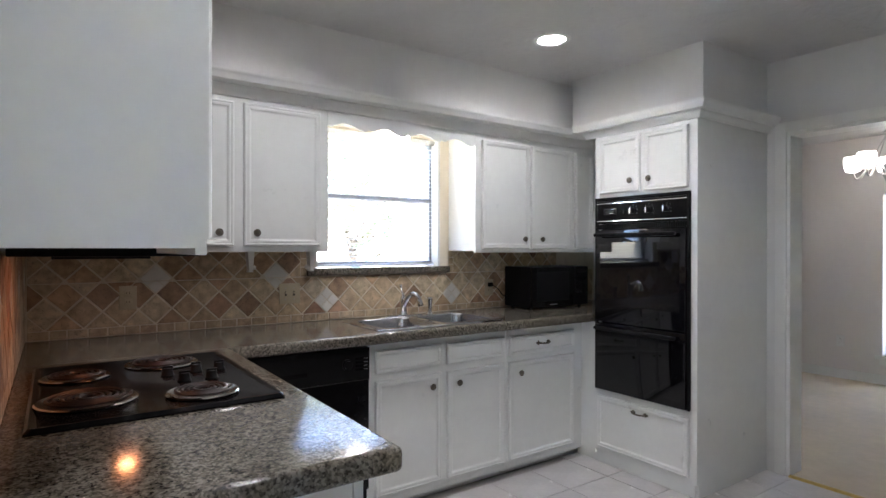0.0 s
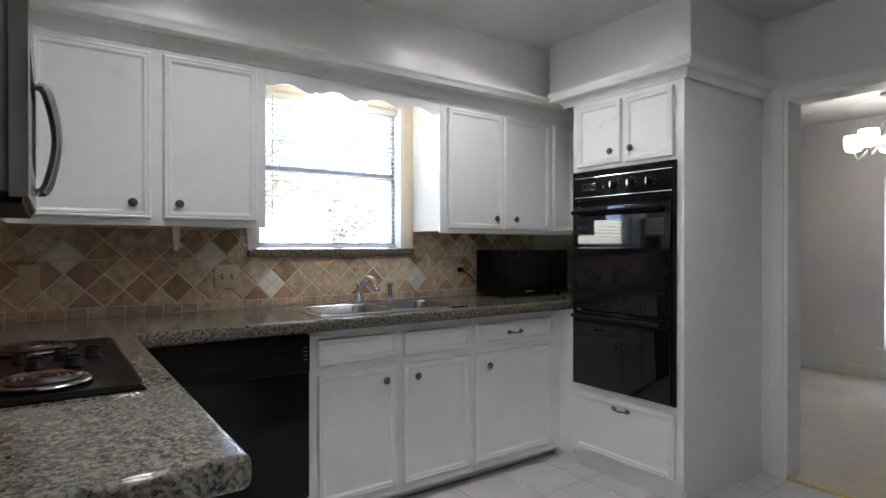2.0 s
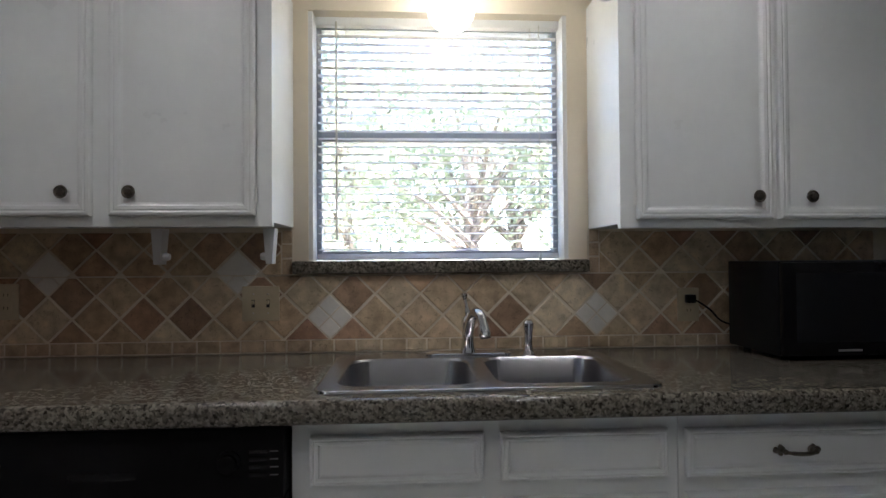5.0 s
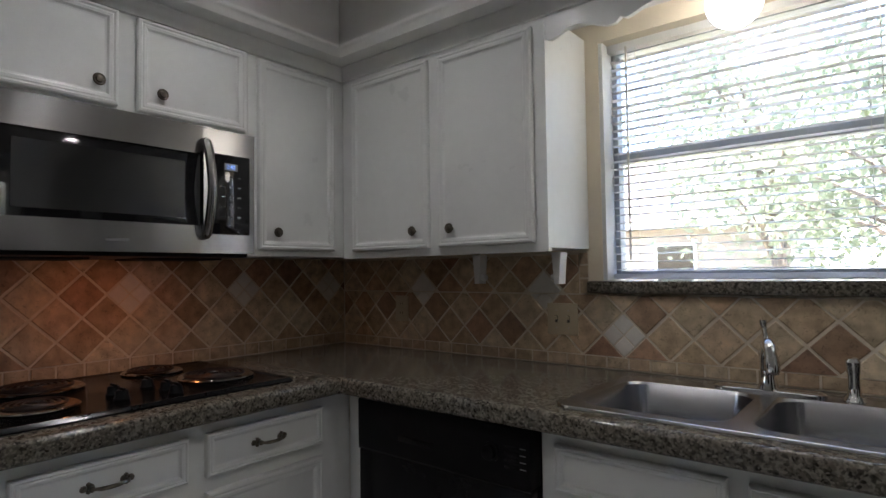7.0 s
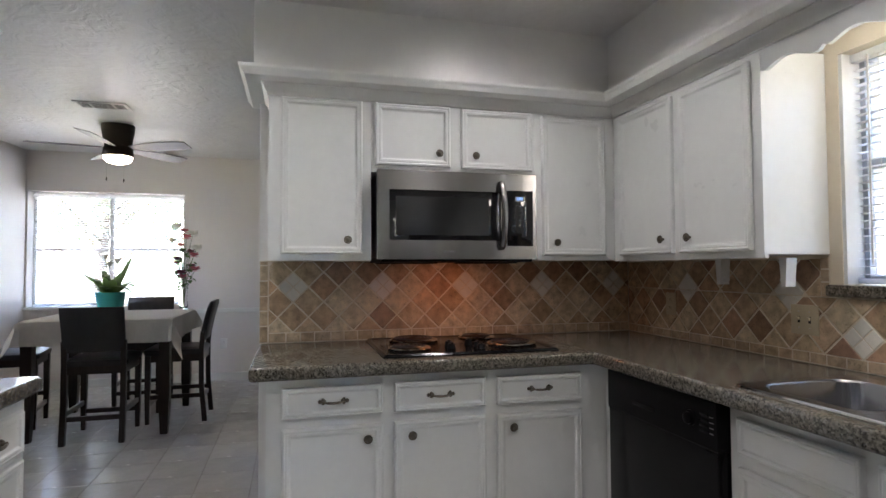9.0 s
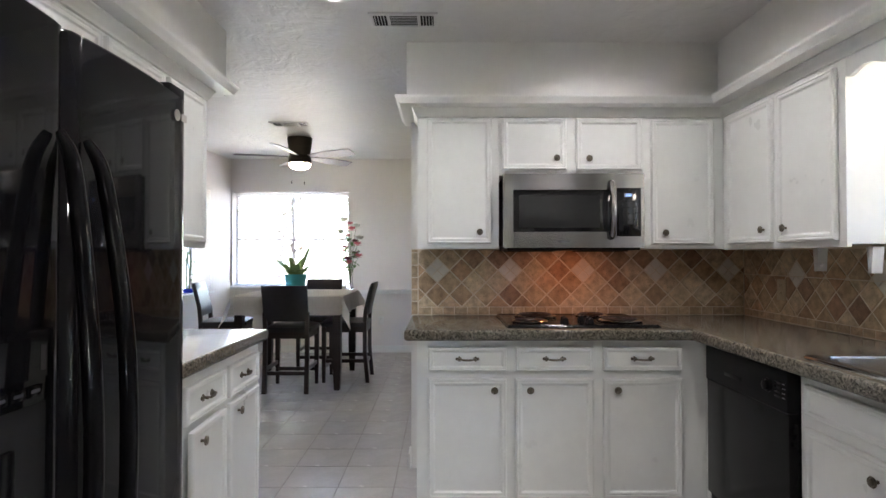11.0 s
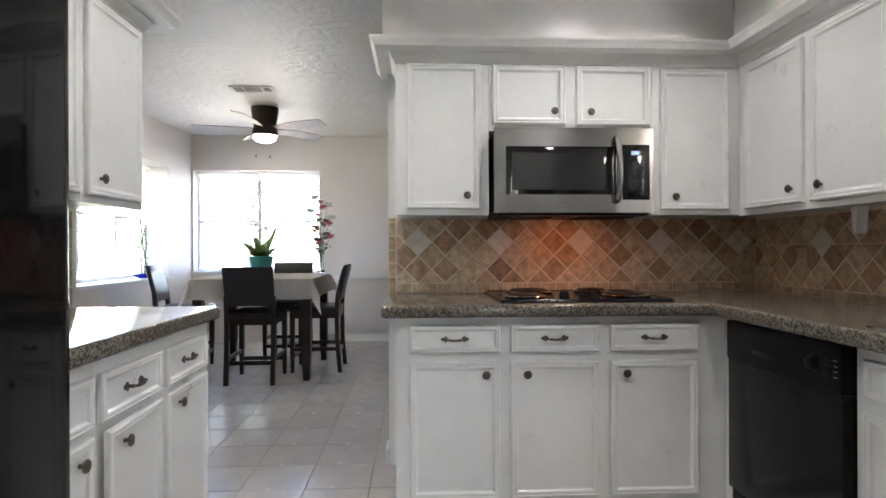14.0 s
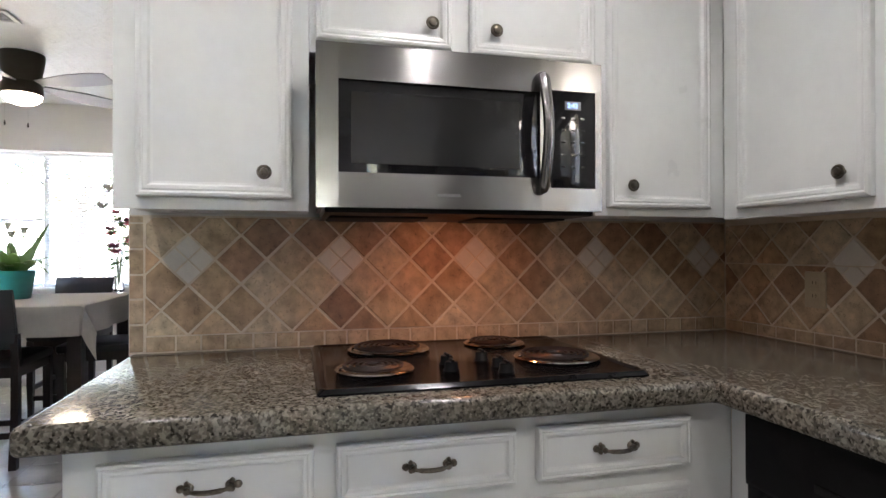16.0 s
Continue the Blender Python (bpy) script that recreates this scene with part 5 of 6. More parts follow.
# ---- refrigerator ----
def refrigerator():
    x0, x1, xs, yf, z1 = 1.950, 2.790, 2.412, -2.468, 1.668
    th = thing("refrigerator", (2.37, -2.85, 0), "glossy black side-by-side refrigerator with ice dispenser and bowed handles", "refrigerator")
    part("case", bx(x0 + 0.006, x1 - 0.006, -3.20, yf - 0.075, 0.03, z1 - 0.012, bevel=0.006), M["black_satin"], th, "textured black case")
    part("kick_grille", bx(x0 + 0.01, x1 - 0.01, yf - 0.085, yf - 0.05, 0.012, 0.085, bevel=0.004), M["black_satin"], th)
    for x in (x0 + 0.06, x1 - 0.06):
        for y in (-3.14, -2.60):
            part("foot", lathe(bm_new(), (x, y, 0), [(0.02, 0), (0.02, 0.012), (0.012, 0.032)], seg=12), M["black_satin"], th)

    def door_mesh(a, b, za, zb):
        bm = bm_new()
        n = 28
        loops = []
        for k in range(n + 1):
            s = k / n
            x = a + (b - a) * s
            e = min(s, 1 - s) * (b - a)
            out = yf - 0.0125 * (2 * s - 1) ** 2 - 0.012 * max(0.0, 1 - e / 0.02) ** 2
            loops.append([(x, yf - 0.070, za), (x, out, za), (x, out, zb - 0.006), (x, out - 0.006, zb), (x, yf - 0.070, zb)])
        return loft(bm, loops)

    fd = part("refrigerator_door", door_mesh(x0, xs - 0.003, 0.09, z1), M["fridge"], th)
    dx0, dx1, dz0, dz1 = 2.462, 2.690, 0.66, 1.150
    zd = part("freezer_door", door_mesh(xs + 0.003, x1, 0.09, z1), M["fridge"], th)
    o = part("dispenser_frame", slabs([dx0, dx0 + 0.015, dx1 - 0.015, dx1], [dz0, dz0 + 0.015, 1.035, dz1], lambda i, j: not (i == 1 and j == 1), -0.006, 0.004), M["fridge"], zd, "black dispenser surround")
    for v in o.data.vertices:
        u, z, p = v.co
        v.co = (u, yf + p - 0.001, z)
    # no hollow is cut: the recess's shade is this plate's colour
    part("dispenser_well", bx(dx0 + 0.015, dx1 - 0.015, yf - 0.008, yf + 0.0008, dz0 + 0.015, 1.035), M["dark"], zd, "flat near-black plate, painted shade of the dispenser recess", smooth=False)
    part("dispenser_tray", bx(dx0 + 0.02, dx1 - 0.02, yf, yf + 0.018, dz0 + 0.016, dz0 + 0.026, bevel=0.003), M["black"], zd)
    part("paddle", bx(2.555, 2.595, yf, yf + 0.012, 0.88, 0.98, bevel=0.004), M["black"], zd)
    part("display_glass", bx(dx0 + 0.02, dx1 - 0.02, yf + 0.003, yf + 0.0065, 1.075, 1.14), M["fridge"], zd)
    part("display_patch", bx(dx1 - 0.050, dx1 - 0.024, yf + 0.0065, yf + 0.0072, 1.082, 1.132), M["dim_print"], zd, "pale small display")
    part("display_patch", bx(dx0 + 0.024, dx0 + 0.036, yf + 0.0065, yf + 0.0072, 1.086, 1.126), M["mw_mesh"], zd)
    for k in range(5):
        xb = dx1 - 0.054 - k * 0.036
        key = part("dispenser_key", bx(xb, xb + 0.031, yf + 0.003, yf + 0.0062, 1.047, 1.064, bevel=0.0005), M["black"], zd)
        part("key_mark", bx(xb + 0.006, xb + 0.025, yf + 0.0062, yf + 0.0066, 1.053, 1.058), M["dim_print"], key)
    for d, hx in ((fd, xs - 0.040), (zd, xs + 0.040)):
        lean = 0.012 if hx > xs else -0.012
        pts = spline([(hx + lean * -0.3, yf + 0.002, 1.475), (hx + lean * 0.2, yf + 0.030, 1.40), (hx + lean, yf + 0.062, 1.15), (hx + lean, yf + 0.072, 0.93), (hx + lean, yf + 0.062, 0.70), (hx + lean * 0.2, yf + 0.030, 0.46), (hx + lean * -0.3, yf + 0.002, 0.385)], 42)
        n = len(pts)
        part("handle", tube(bm_new(), pts, [0.008 + 0.008 * math.sin(math.pi * k / (n - 1)) ** 0.5 for k in range(n)], 12), M["fridge"], d, "bowed glossy black handle")
    for x in (x0 + 0.05, x1 - 0.05):
        part("hinge_cover", bx(x - 0.04, x + 0.04, yf - 0.12, yf - 0.012, z1 - 0.010, z1 + 0.020, bevel=0.006), M["black_satin"], th)
    part("emblem", lathe(bm_new(), (x0 + 0.075, yf - 0.001, 1.610), [(0.014, 0), (0.014, 0.002), (0.011, 0.0025)], axis=(0, 1, 0), seg=20), M["nickel"], fd, "small silver round emblem")
    part("emblem_bar", bx(x0 + 0.028, x0 + 0.054, yf - 0.001, yf + 0.0012, 1.601, 1.619), M["nickel"], fd, "small silver emblem plate")


refrigerator()


# ---- dining room ----
def dining_chair():
    """Counter-height chair at the origin, its back towards +x."""
    th = thing("dining_chair", (0, 0, 0), "counter-height dark wooden chair with black leather seat and back", "chair", "chairs round the dining table")
    w, d = 0.195, 0.205
    for sy in (-1, 1):
        bm = bm_new()
        loft(bm, [[(x + sx * 0.019, sy * w + q * 0.019, z) for sx, q in ((-1, -1), (1, -1), (1, 1), (-1, 1))] for x, z in ((d + 0.030, 0.0), (d + 0.002, 0.30), (d, 0.60), (d + 0.012, 0.75))])
        part("leg", bm, M["wood"], th, smooth=False)
        bm = bm_new()
        loft(bm, [[(-d + sx * t, sy * w + q * t, z) for sx, q in ((-1, -1), (1, -1), (1, 1), (-1, 1))] for t, z in ((0.015, 0.0), (0.020, 0.25), (0.021, 0.56))])
        part("leg", bm, M["wood"], th, smooth=False)
        part("stretcher", bx(-d + 0.015, d, sy * w - 0.010, sy * w + 0.010, 0.20, 0.235, bevel=0.002), M["wood"], th, smooth=False)
        part("seat_rail", bx(-d + 0.018, d - 0.015, sy * w - 0.012, sy * w + 0.012, 0.505, 0.562), M["wood"], th, smooth=False)
    for x, z in ((-d, 0.13), (d, 0.165)):
        part("stretcher", bx(x - 0.010, x + 0.010, -w + 0.015, w - 0.015, z, z + 0.035, bevel=0.002), M["wood"], th, smooth=False)
    for x in (-d, d):
        part("seat_rail", bx(x - 0.012, x + 0.012, -w + 0.015, w - 0.015, 0.505, 0.562), M["wood"], th, smooth=False)
    bm = bm_new()
    loft(bm, [rrect(-0.008, 0, 0.225, 0.218, 0.03, 0.562), rrect(-0.008, 0, 0.232, 0.224, 0.035, 0.580), rrect(-0.008, 0, 0.228, 0.220, 0.035, 0.605), rrect(-0.008, 0, 0.190, 0.185, 0.05, 0.617)])
    part("seat", bm, M["leather"], th, "padded black leather seat")
    bm = bm_new()
    loops = []
    for k in range(9):
        s = k / 8
        z = 0.665 + 0.335 * s
        x = d + 0.004 + 0.075 * s ** 1.3
        hw = 0.205 + 0.006 * s
        t = 0.021 if 0 < k < 8 else 0.012
        loops.append([(x + a * t, y, z) for a, y in ((-1, -hw + 0.012), (-0.4, -hw), (0.6, -hw), (1, -hw + 0.012), (1, hw - 0.012), (0.6, hw), (-0.4, hw), (-1, hw - 0.012))])
    loft(bm, loops)
    part("backrest", bm, M["leather"], th, "padded black leather back")
    return th


ch = dining_chair()
ch.matrix_basis = pose(-2.08, -3.265, 0, 0, 0, 0)
copy_thing(ch, pose(-2.51, -2.80, 0, 0, 0, 90))
copy_thing(ch, pose(-2.56, -4.08, 0, 0, 0, -82))
copy_thing(ch, pose(-3.12, -3.22, 0, 0, 0, 180))

TX0, TX1, TY0, TY1, TZ = -2.98, -1.96, -3.79, -2.77, 0.895
th = thing("dining_table", (-2.55, -3.3, 0), "square counter-height dark wooden dining table", "table")
part("tabletop", bx(TX0, TX1, TY0, TY1, TZ - 0.03, TZ, bevel=0.004), M["wood"], th)
for x in (TX0 + 0.045, TX1 - 0.045):
    for y in (TY0 + 0.045, TY1 - 0.045):
        bm = bm_new()
        loft(bm, [[(x + sx * t, y + sy * t, z) for sx, sy in ((-1, -1), (1, -1), (1, 1), (-1, 1))] for t, z in ((0.026, 0), (0.038, 0.25), (0.038, TZ - 0.03))])
        part("leg", bm, M["wood"], th, smooth=False)
for a in ((TX0 + 0.08, TX1 - 0.08, TY0 + 0.03, TY0 + 0.05), (TX0 + 0.08, TX1 - 0.08, TY1 - 0.05, TY1 - 0.03), (TX0 + 0.03, TX0 + 0.05, TY0 + 0.08, TY1 - 0.08), (TX1 - 0.05, TX1 - 0.03, TY0 + 0.08, TY1 - 0.08)):
    part("apron", bx(*a, TZ - 0.12, TZ - 0.03), M["wood"], th, smooth=False)

bm = bm_new()
N, half, wide = 56, 0.512, 0.70
cx, cy = (TX0 + TX1) / 2, (TY0 + TY1) / 2
grid = []
for i in range(N + 1):
    row = []
    for j in range(N + 1):
        u, v = -wide + 2 * wide * i / N, -wide + 2 * wide * j / N
        cu, cv = max(-half, min(half, u)), max(-half, min(half, v))
        du, dv = u - cu, v - cv
        over = abs(du) + abs(dv) if du and dv else math.hypot(du, dv)
        along = v if abs(du) >= abs(dv) else u
        rip = 0.010 * math.sin(along * 17 + 1.3 * (1 if du > 0 else -1)) * min(1, over / 0.1) + 0.012 * min(1, over / 0.02) + over * 0.06
        s = 0.55 if du and dv else 1.0
        x = cx + cu + (math.copysign(rip + (abs(du) * 0.35 if du and dv else 0), du) if du else 0)
        y = cy + cv + (math.copysign(rip + (abs(dv) * 0.35 if du and dv else 0), dv) if dv else 0)
        row.append(bm.verts.new((x, y, TZ + 0.004 - max(0, over - 0.004) * (0.85 if du and dv else 1.0))))
    grid.append(row)
for i in range(N):
    for j in range(N):
        bm.faces.new((grid[i][j], grid[i + 1][j], grid[i + 1][j + 1], grid[i][j + 1]))


th = thing("tablecloth", (cx, cy, TZ), "pale beige tablecloth draped over the dining table", "tablecloth")
part("cloth", bm, M["cloth"], th)


def strap_leaf(bm, base, way, length, width, droop, lift):
    """One arched pointed leaf."""
    w = Vector(way).normalized()
    side = w.cross(Vector((0, 0, 1))).normalized()
    rows = []
    for k in range(7):
        s = k / 6
        p = Vector(base) + w * (length * s * 0.55) + Vector((0, 0, lift * length * s - droop * length * s * s))
        h = width * math.sin(math.pi * min(1, 0.12 + 0.88 * s)) ** 0.8 / 2 + 0.0006
        rows.append([p - side * h, p + Vector((0, 0, -0.15 * h)), p + side * h])
    vs = [[bm.verts.new(q) for q in r] for r in rows]
    for a, b in zip(vs, vs[1:]):
        for i in range(2):
            bm.faces.new((a[i], a[i + 1], b[i + 1], b[i]))


px, py = -2.50, -3.34
th = thing("potted_plant", (px, py, TZ + 0.005), "green leafy lily in a teal glazed pot on the table", "plant")
pot = part("pot", lathe(bm_new(), (px, py, TZ + 0.005), [(0.082, 0), (0.088, 0.01), (0.108, 0.14), (0.114, 0.180), (0.110, 0.185), (0.104, 0.178), (0.098, 0.155)], seg=28), M["teal"], th, "teal glazed pot")
part("soil", lathe(bm_new(), (px, py, TZ + 0.14), [(0.091, 0), (0.02, 0.008)], seg=20), M["dark"], pot)
rnd = random.Random(4)
for k in range(24):
    a = 2.399 * k
    r = rnd.uniform(0.01, 0.05)
    bm = bm_new()
    strap_leaf(bm, (px + r * math.cos(a), py + r * math.sin(a), TZ + 0.145), (math.cos(a), math.sin(a), 0), rnd.uniform(0.28, 0.48), rnd.uniform(0.05, 0.08), rnd.uniform(0.05, 0.75), rnd.uniform(0.75, 1.0))
    part("leaf", bm, M["leaf"], th)
for k in range(3):
    a = k * 2.2
    x, y, z = px + 0.05 * math.cos(a), py + 0.05 * math.sin(a), TZ + 0.40 + 0.03 * k
    part("flower", lathe(bm_new(), (x, y, z), [(0.004, 0), (0.012, 0.012), (0.022, 0.03), (0.026, 0.045)], seg=8, cap1=False), M["petal_white"], th, "pale bloom")
    part("stalk", tube(bm_new(), [(px, py, TZ + 0.15), (x, y, z)], 0.003, 5), M["stem"], th)

vx, vy = -2.90, -2.84
th = thing("flower_vase", (vx, vy, TZ + 0.005), "clear glass vase with pink and white silk flowers on the table", "flowers")
part("vase", lathe(bm_new(), (vx, vy, TZ + 0.005), [(0.034, 0), (0.040, 0.03), (0.030, 0.10), (0.036, 0.20), (0.044, 0.235), (0.041, 0.235), (0.033, 0.20), (0.027, 0.10), (0.034, 0.03), (0.02, 0.012)], seg=24), M["clear"], th, "clear glass vase")
for k in range(15):
    a, h = 2.399 * k, 0.30 + 0.50 * ((k * 7) % 15) / 15
    r = 0.03 + 0.10 * (1 - abs(h - 0.5) * 1.2) * rnd.uniform(0.4, 1)
    tip = Vector((vx + r * math.cos(a), vy + r * math.sin(a), TZ + h))
    part("stalk", tube(bm_new(), spline([(vx, vy, TZ + 0.03), (vx + r * 0.3 * math.cos(a), vy + r * 0.3 * math.sin(a), TZ + h * 0.6), tip], 8), 0.0022, 5), M["stem"], th)
    bm = bm_new()
    size = rnd.uniform(0.030, 0.050)
    for ring in range(3):
        for q in range(5 + ring):
            an = q * 2 * math.pi / (5 + ring) + ring
            d = Vector((math.cos(an), math.sin(an), 0.9 - 0.5 * ring)).normalized()
            s = d.cross(Vector((0, 0, 1))).normalized()
            b0 = tip + d * size * 0.15
            vs = [bm.verts.new(p) for p in (b0 - s * size * 0.25, b0 + s * size * 0.25, b0 + d * size + s * size * 0.5, b0 + d * size * 1.25, b0 + d * size - s * size * 0.5)]
            bm.faces.new(vs)
    part("bloom", bm, M[("petal_pink", "petal_dark", "petal_white", "petal_pink")[k % 4]], th)
    for q in range(3):
        bm = bm_new()
        aa = a + q * 2.1
        strap_leaf(bm, (vx + r * 0.6 * math.cos(a), vy + r * 0.6 * math.sin(a), TZ + h * 0.78 - 0.02 * q), (math.cos(aa), math.sin(aa), 0), 0.10, 0.042, 0.6, 0.4)
        part("leaf", bm, M["leaf"], th)

bx0, by0, bz0 = -3.13, -4.74, SW[2] + 0.002
th = thing("lucky_bamboo", (bx0, by0, bz0), "thin bamboo stems in a blue dish on the window ledge", "plant")
part("dish", lathe(bm_new(), (bx0, by0, bz0), [(0.05, 0), (0.085, 0.022), (0.098, 0.045), (0.092, 0.045), (0.078, 0.026), (0.01, 0.018)], seg=28), M["blue"], th, "cobalt blue glazed dish")
for k in range(4):
    dx, dy = 0.02 * math.cos(k * 1.6), 0.02 * math.sin(k * 1.6)
    tall = (0.62, 0.50, 0.56, 0.40)[k]
    pts = spline([(bx0 + dx, by0 + dy, bz0 + 0.02), (bx0 + dx * 2.2, by0 + dy, bz0 + tall * 0.4), (bx0 + dx * 0.5 + 0.02, by0 + dy * 2, bz0 + tall * 0.7), (bx0 + dx * 3, by0 + dy, bz0 + tall)], 18)
    part("stem", tube(bm_new(), pts, 0.006, 7), M["stem"], th)
    for q in range(7):
        p = pts[4 + q * (len(pts) - 5) // 7]
        bm = bm_new()
        a = q * 2.0 + k
        strap_leaf(bm, p, (math.cos(a), 0.6 * math.sin(a), 0), 0.14, 0.018, 0.7, 0.6)
        part("leaf", bm, M["leaf"], th)

# ceiling fan
fx, fy = -2.50, -3.30
fz = dining_ceiling(fx)
th = thing("ceiling_fan", (fx, fy, fz), "low ceiling fan with bronze housing, grey blades and a lit dome", "ceiling fan")
part("housing", lathe(bm_new(), (fx, fy, fz), [(0.125, 0.004), (0.128, -0.012), (0.124, -0.06), (0.108, -0.15), (0.102, -0.190)], seg=32), M["fan_bronze"], th)
part("light_ring", lathe(bm_new(), (fx, fy, fz), [(0.102, -0.190), (0.114, -0.205), (0.120, -0.260), (0.114, -0.272)], seg=32), M["fan_bronze"], th)
part("dome", lathe(bm_new(), (fx, fy, fz), [(0.112, -0.269), (0.108, -0.296), (0.086, -0.318), (0.045, -0.332), (0.005, -0.336)], seg=28), M["fan_glass"], th, "glowing warm glass dome")
for k in range(5):
    a = radians(72 * k - 6)
    ca, sa = math.cos(a), math.sin(a)
    bm = bm_new()
    rows = []
    for s in range(7):
        r = 0.12 + 0.53 * s / 6
        hw = (0.030 + 0.042 * min(1, s / 3)) if s < 6 else 0.058
        tw = radians(-14)
        rows.append([(fx + r * ca - o * hw * sa * math.cos(tw), fy + r * sa + o * hw * ca * math.cos(tw), fz - 0.200 + o * hw * math.sin(tw) + t) for o, t in ((-1, 0), (1, 0), (1, 0.006), (-1, 0.006))])
    loft(bm, rows)
    part("blade", bm, M["blade"], th)
for dx, zz in ((-0.06, 0.46), (0.07, 0.47)):
    part("pull_chain", tube(bm_new(), [(fx + 0.09, fy + dx, fz - 0.25), (fx + 0.09, fy + dx, fz - zz)], 0.0012, 5), M["cord"], th)
    part("chain_fob", lathe(bm_new(), (fx + 0.09, fy + dx, fz - zz - 0.03), [(0.004, 0), (0.006, 0.012), (0.003, 0.03)], seg=8), M["fan_bronze"], th)

# chandelier in the carpeted room
hx, hy = 5.86, -1.215
th = thing("chandelier", (hx, hy, CEIL), "brushed nickel chandelier with five lit glass shades", "chandelier")
part("canopy", lathe(bm_new(), (hx, hy, CEIL), [(0.065, 0), (0.062, -0.015), (0.02, -0.035)], seg=24), M["nickel"], th)
part("rod", tube(bm_new(), [(hx, hy, CEIL - 0.03), (hx, hy, 1.985)], 0.006, 8), M["nickel"], th)
part("hub", lathe(bm_new(), (hx, hy, 1.925), [(0.006, -0.05), (0.018, -0.02), (0.035, 0.02), (0.02, 0.06), (0.03, 0.10), (0.01, 0.13)], seg=20), M["nickel"], th)
part("top_hub", lathe(bm_new(), (hx, hy, 2.30), [(0.008, -0.02), (0.03, 0), (0.008, 0.03)], seg=16), M["nickel"], th)
for k in range(5):
    a = radians(72 * k + 20)
    ca, sa = math.cos(a), math.sin(a)
    arm = part("arm", tube(bm_new(), spline([(hx, hy, 1.935), (hx + 0.11 * ca, hy + 0.11 * sa, 2.02), (hx + 0.21 * ca, hy + 0.21 * sa, 1.925), (hx + 0.245 * ca, hy + 0.245 * sa, 1.985)], 18), 0.007, 8), M["nickel"], th)
    part("brace", tube(bm_new(), spline([(hx, hy, 2.29), (hx + 0.06 * ca, hy + 0.06 * sa, 2.18), (hx + 0.13 * ca, hy + 0.13 * sa, 2.02), (hx + 0.19 * ca, hy + 0.19 * sa, 1.925)], 14), 0.005, 6), M["nickel"], th)
    part("shade", lathe(bm_new(), (hx + 0.245 * ca, hy + 0.245 * sa, 1.985), [(0.018, 0), (0.052, 0.012), (0.067, 0.05), (0.070, 0.10), (0.065, 0.135), (0.060, 0.135), (0.064, 0.10), (0.025, 0.018)], seg=24), M["shade"], arm, "glowing frosted glass shade")


# ---- outdoors ----
structure("ground", bx(-60, 60, -60, 60, -0.45, -0.30), M["grass"], "lawn round the house", "ground")
structure("driveway", bx(1.5, 9.0, 4.0, 16.0, -0.30, -0.285), material("concrete", (0.28, 0.27, 0.25), 0.85, var=0.1, scale=2, bump=0.3), "pale concrete driveway", "driveway")
# pale slab added as a reflector: bounces sun into the dining windows
structure("patio", bx(-10.5, -4.4, -10.0, 2.0, -0.30, -0.28), bpy.data.materials["concrete"], "pale ground slab added to bounce daylight into the dining room", "patio")
# overhang slabs added to block high sun and sky above the windows
structure("eaves_north", bx(-4.9, 8.2, 0.2, 0.75, CEIL + 0.02, CEIL + 0.18), M["siding"], "overhang slab added outside to shade the windows", "eaves")
structure("eaves_west", bx(-5.0, -4.34, -5.6, 0.2, CEIL + 0.02, CEIL + 0.18), M["siding"], "overhang slab added outside to shade the windows", "eaves")
structure("eaves_south", bx(-4.34, 3.6, -5.7, -4.93, CEIL + 0.02, CEIL + 0.18), M["siding"], "overhang slab added outside to shade the windows", "eaves")


def tree(x, y, h, spread, seed, n=5000, size=0.10, low=0.25):
    r = np.random.default_rng(seed)
    th = thing("tree", (x, y, -0.3), "leafy green garden tree in sunlight", "tree", "garden trees")
    bm = bm_new()
    tube(bm, spline([(x, y, -0.35), (x + 0.1, y, h * 0.2), (x - 0.05, y + 0.1, h * 0.45), (x + 0.1, y, h * 0.8)], 14), [0.16, 0.15, 0.14, 0.13, 0.12, 0.11, 0.10, 0.09, 0.08, 0.07, 0.06, 0.05, 0.04, 0.04, 0.03][:len(spline([(0, 0, 0), (1, 0, 0), (2, 0, 0), (3, 0, 0)], 14))], 8)
    centres = []
    for k in range(16):
        a, t = r.uniform(0, 2 * math.pi), r.uniform(low, 1.0)
        d = spread * (0.35 + 0.65 * math.sin(math.pi * min(0.95, t)) ** 0.7) * r.uniform(0.4, 1.0)
        c = (x + d * math.cos(a), y + d * math.sin(a), h * t)
        centres.append(c)
        tube(bm, [(x, y, h * t * 0.6), ((x + c[0]) / 2, (y + c[1]) / 2, h * t * 0.85), c], [0.05, 0.03, 0.012], 5)
    part("trunk", bm, M["bark"], th)
    c = np.array(centres)[r.integers(0, len(centres), n)]
    p = c + r.normal(0, spread * 0.22, (n, 3))
    d1 = r.normal(0, 1, (n, 3))
    d1 /= np.linalg.norm(d1, axis=1)[:, None]
    d2 = np.cross(d1, r.normal(0, 1, (n, 3)))
    d2 /= np.linalg.norm(d2, axis=1)[:, None]
    s = size * r.uniform(0.6, 1.3, (n, 1))
    quads = np.stack([p - d1 * s, p + d2 * s * 0.45, p + d1 * s, p - d2 * s * 0.45], 1).reshape(-1, 3)
    me = bpy.data.meshes.new("crown")
    me.from_pydata(quads.tolist(), [], np.arange(4 * n).reshape(-1, 4).tolist())
    me.materials.append(M["tree_leaf"])
    ob = new("crown", me)
    ob.parent = th
    ob.matrix_parent_inverse = Matrix.Translation(-th.location)
    return tagged(ob, kind="stuff")


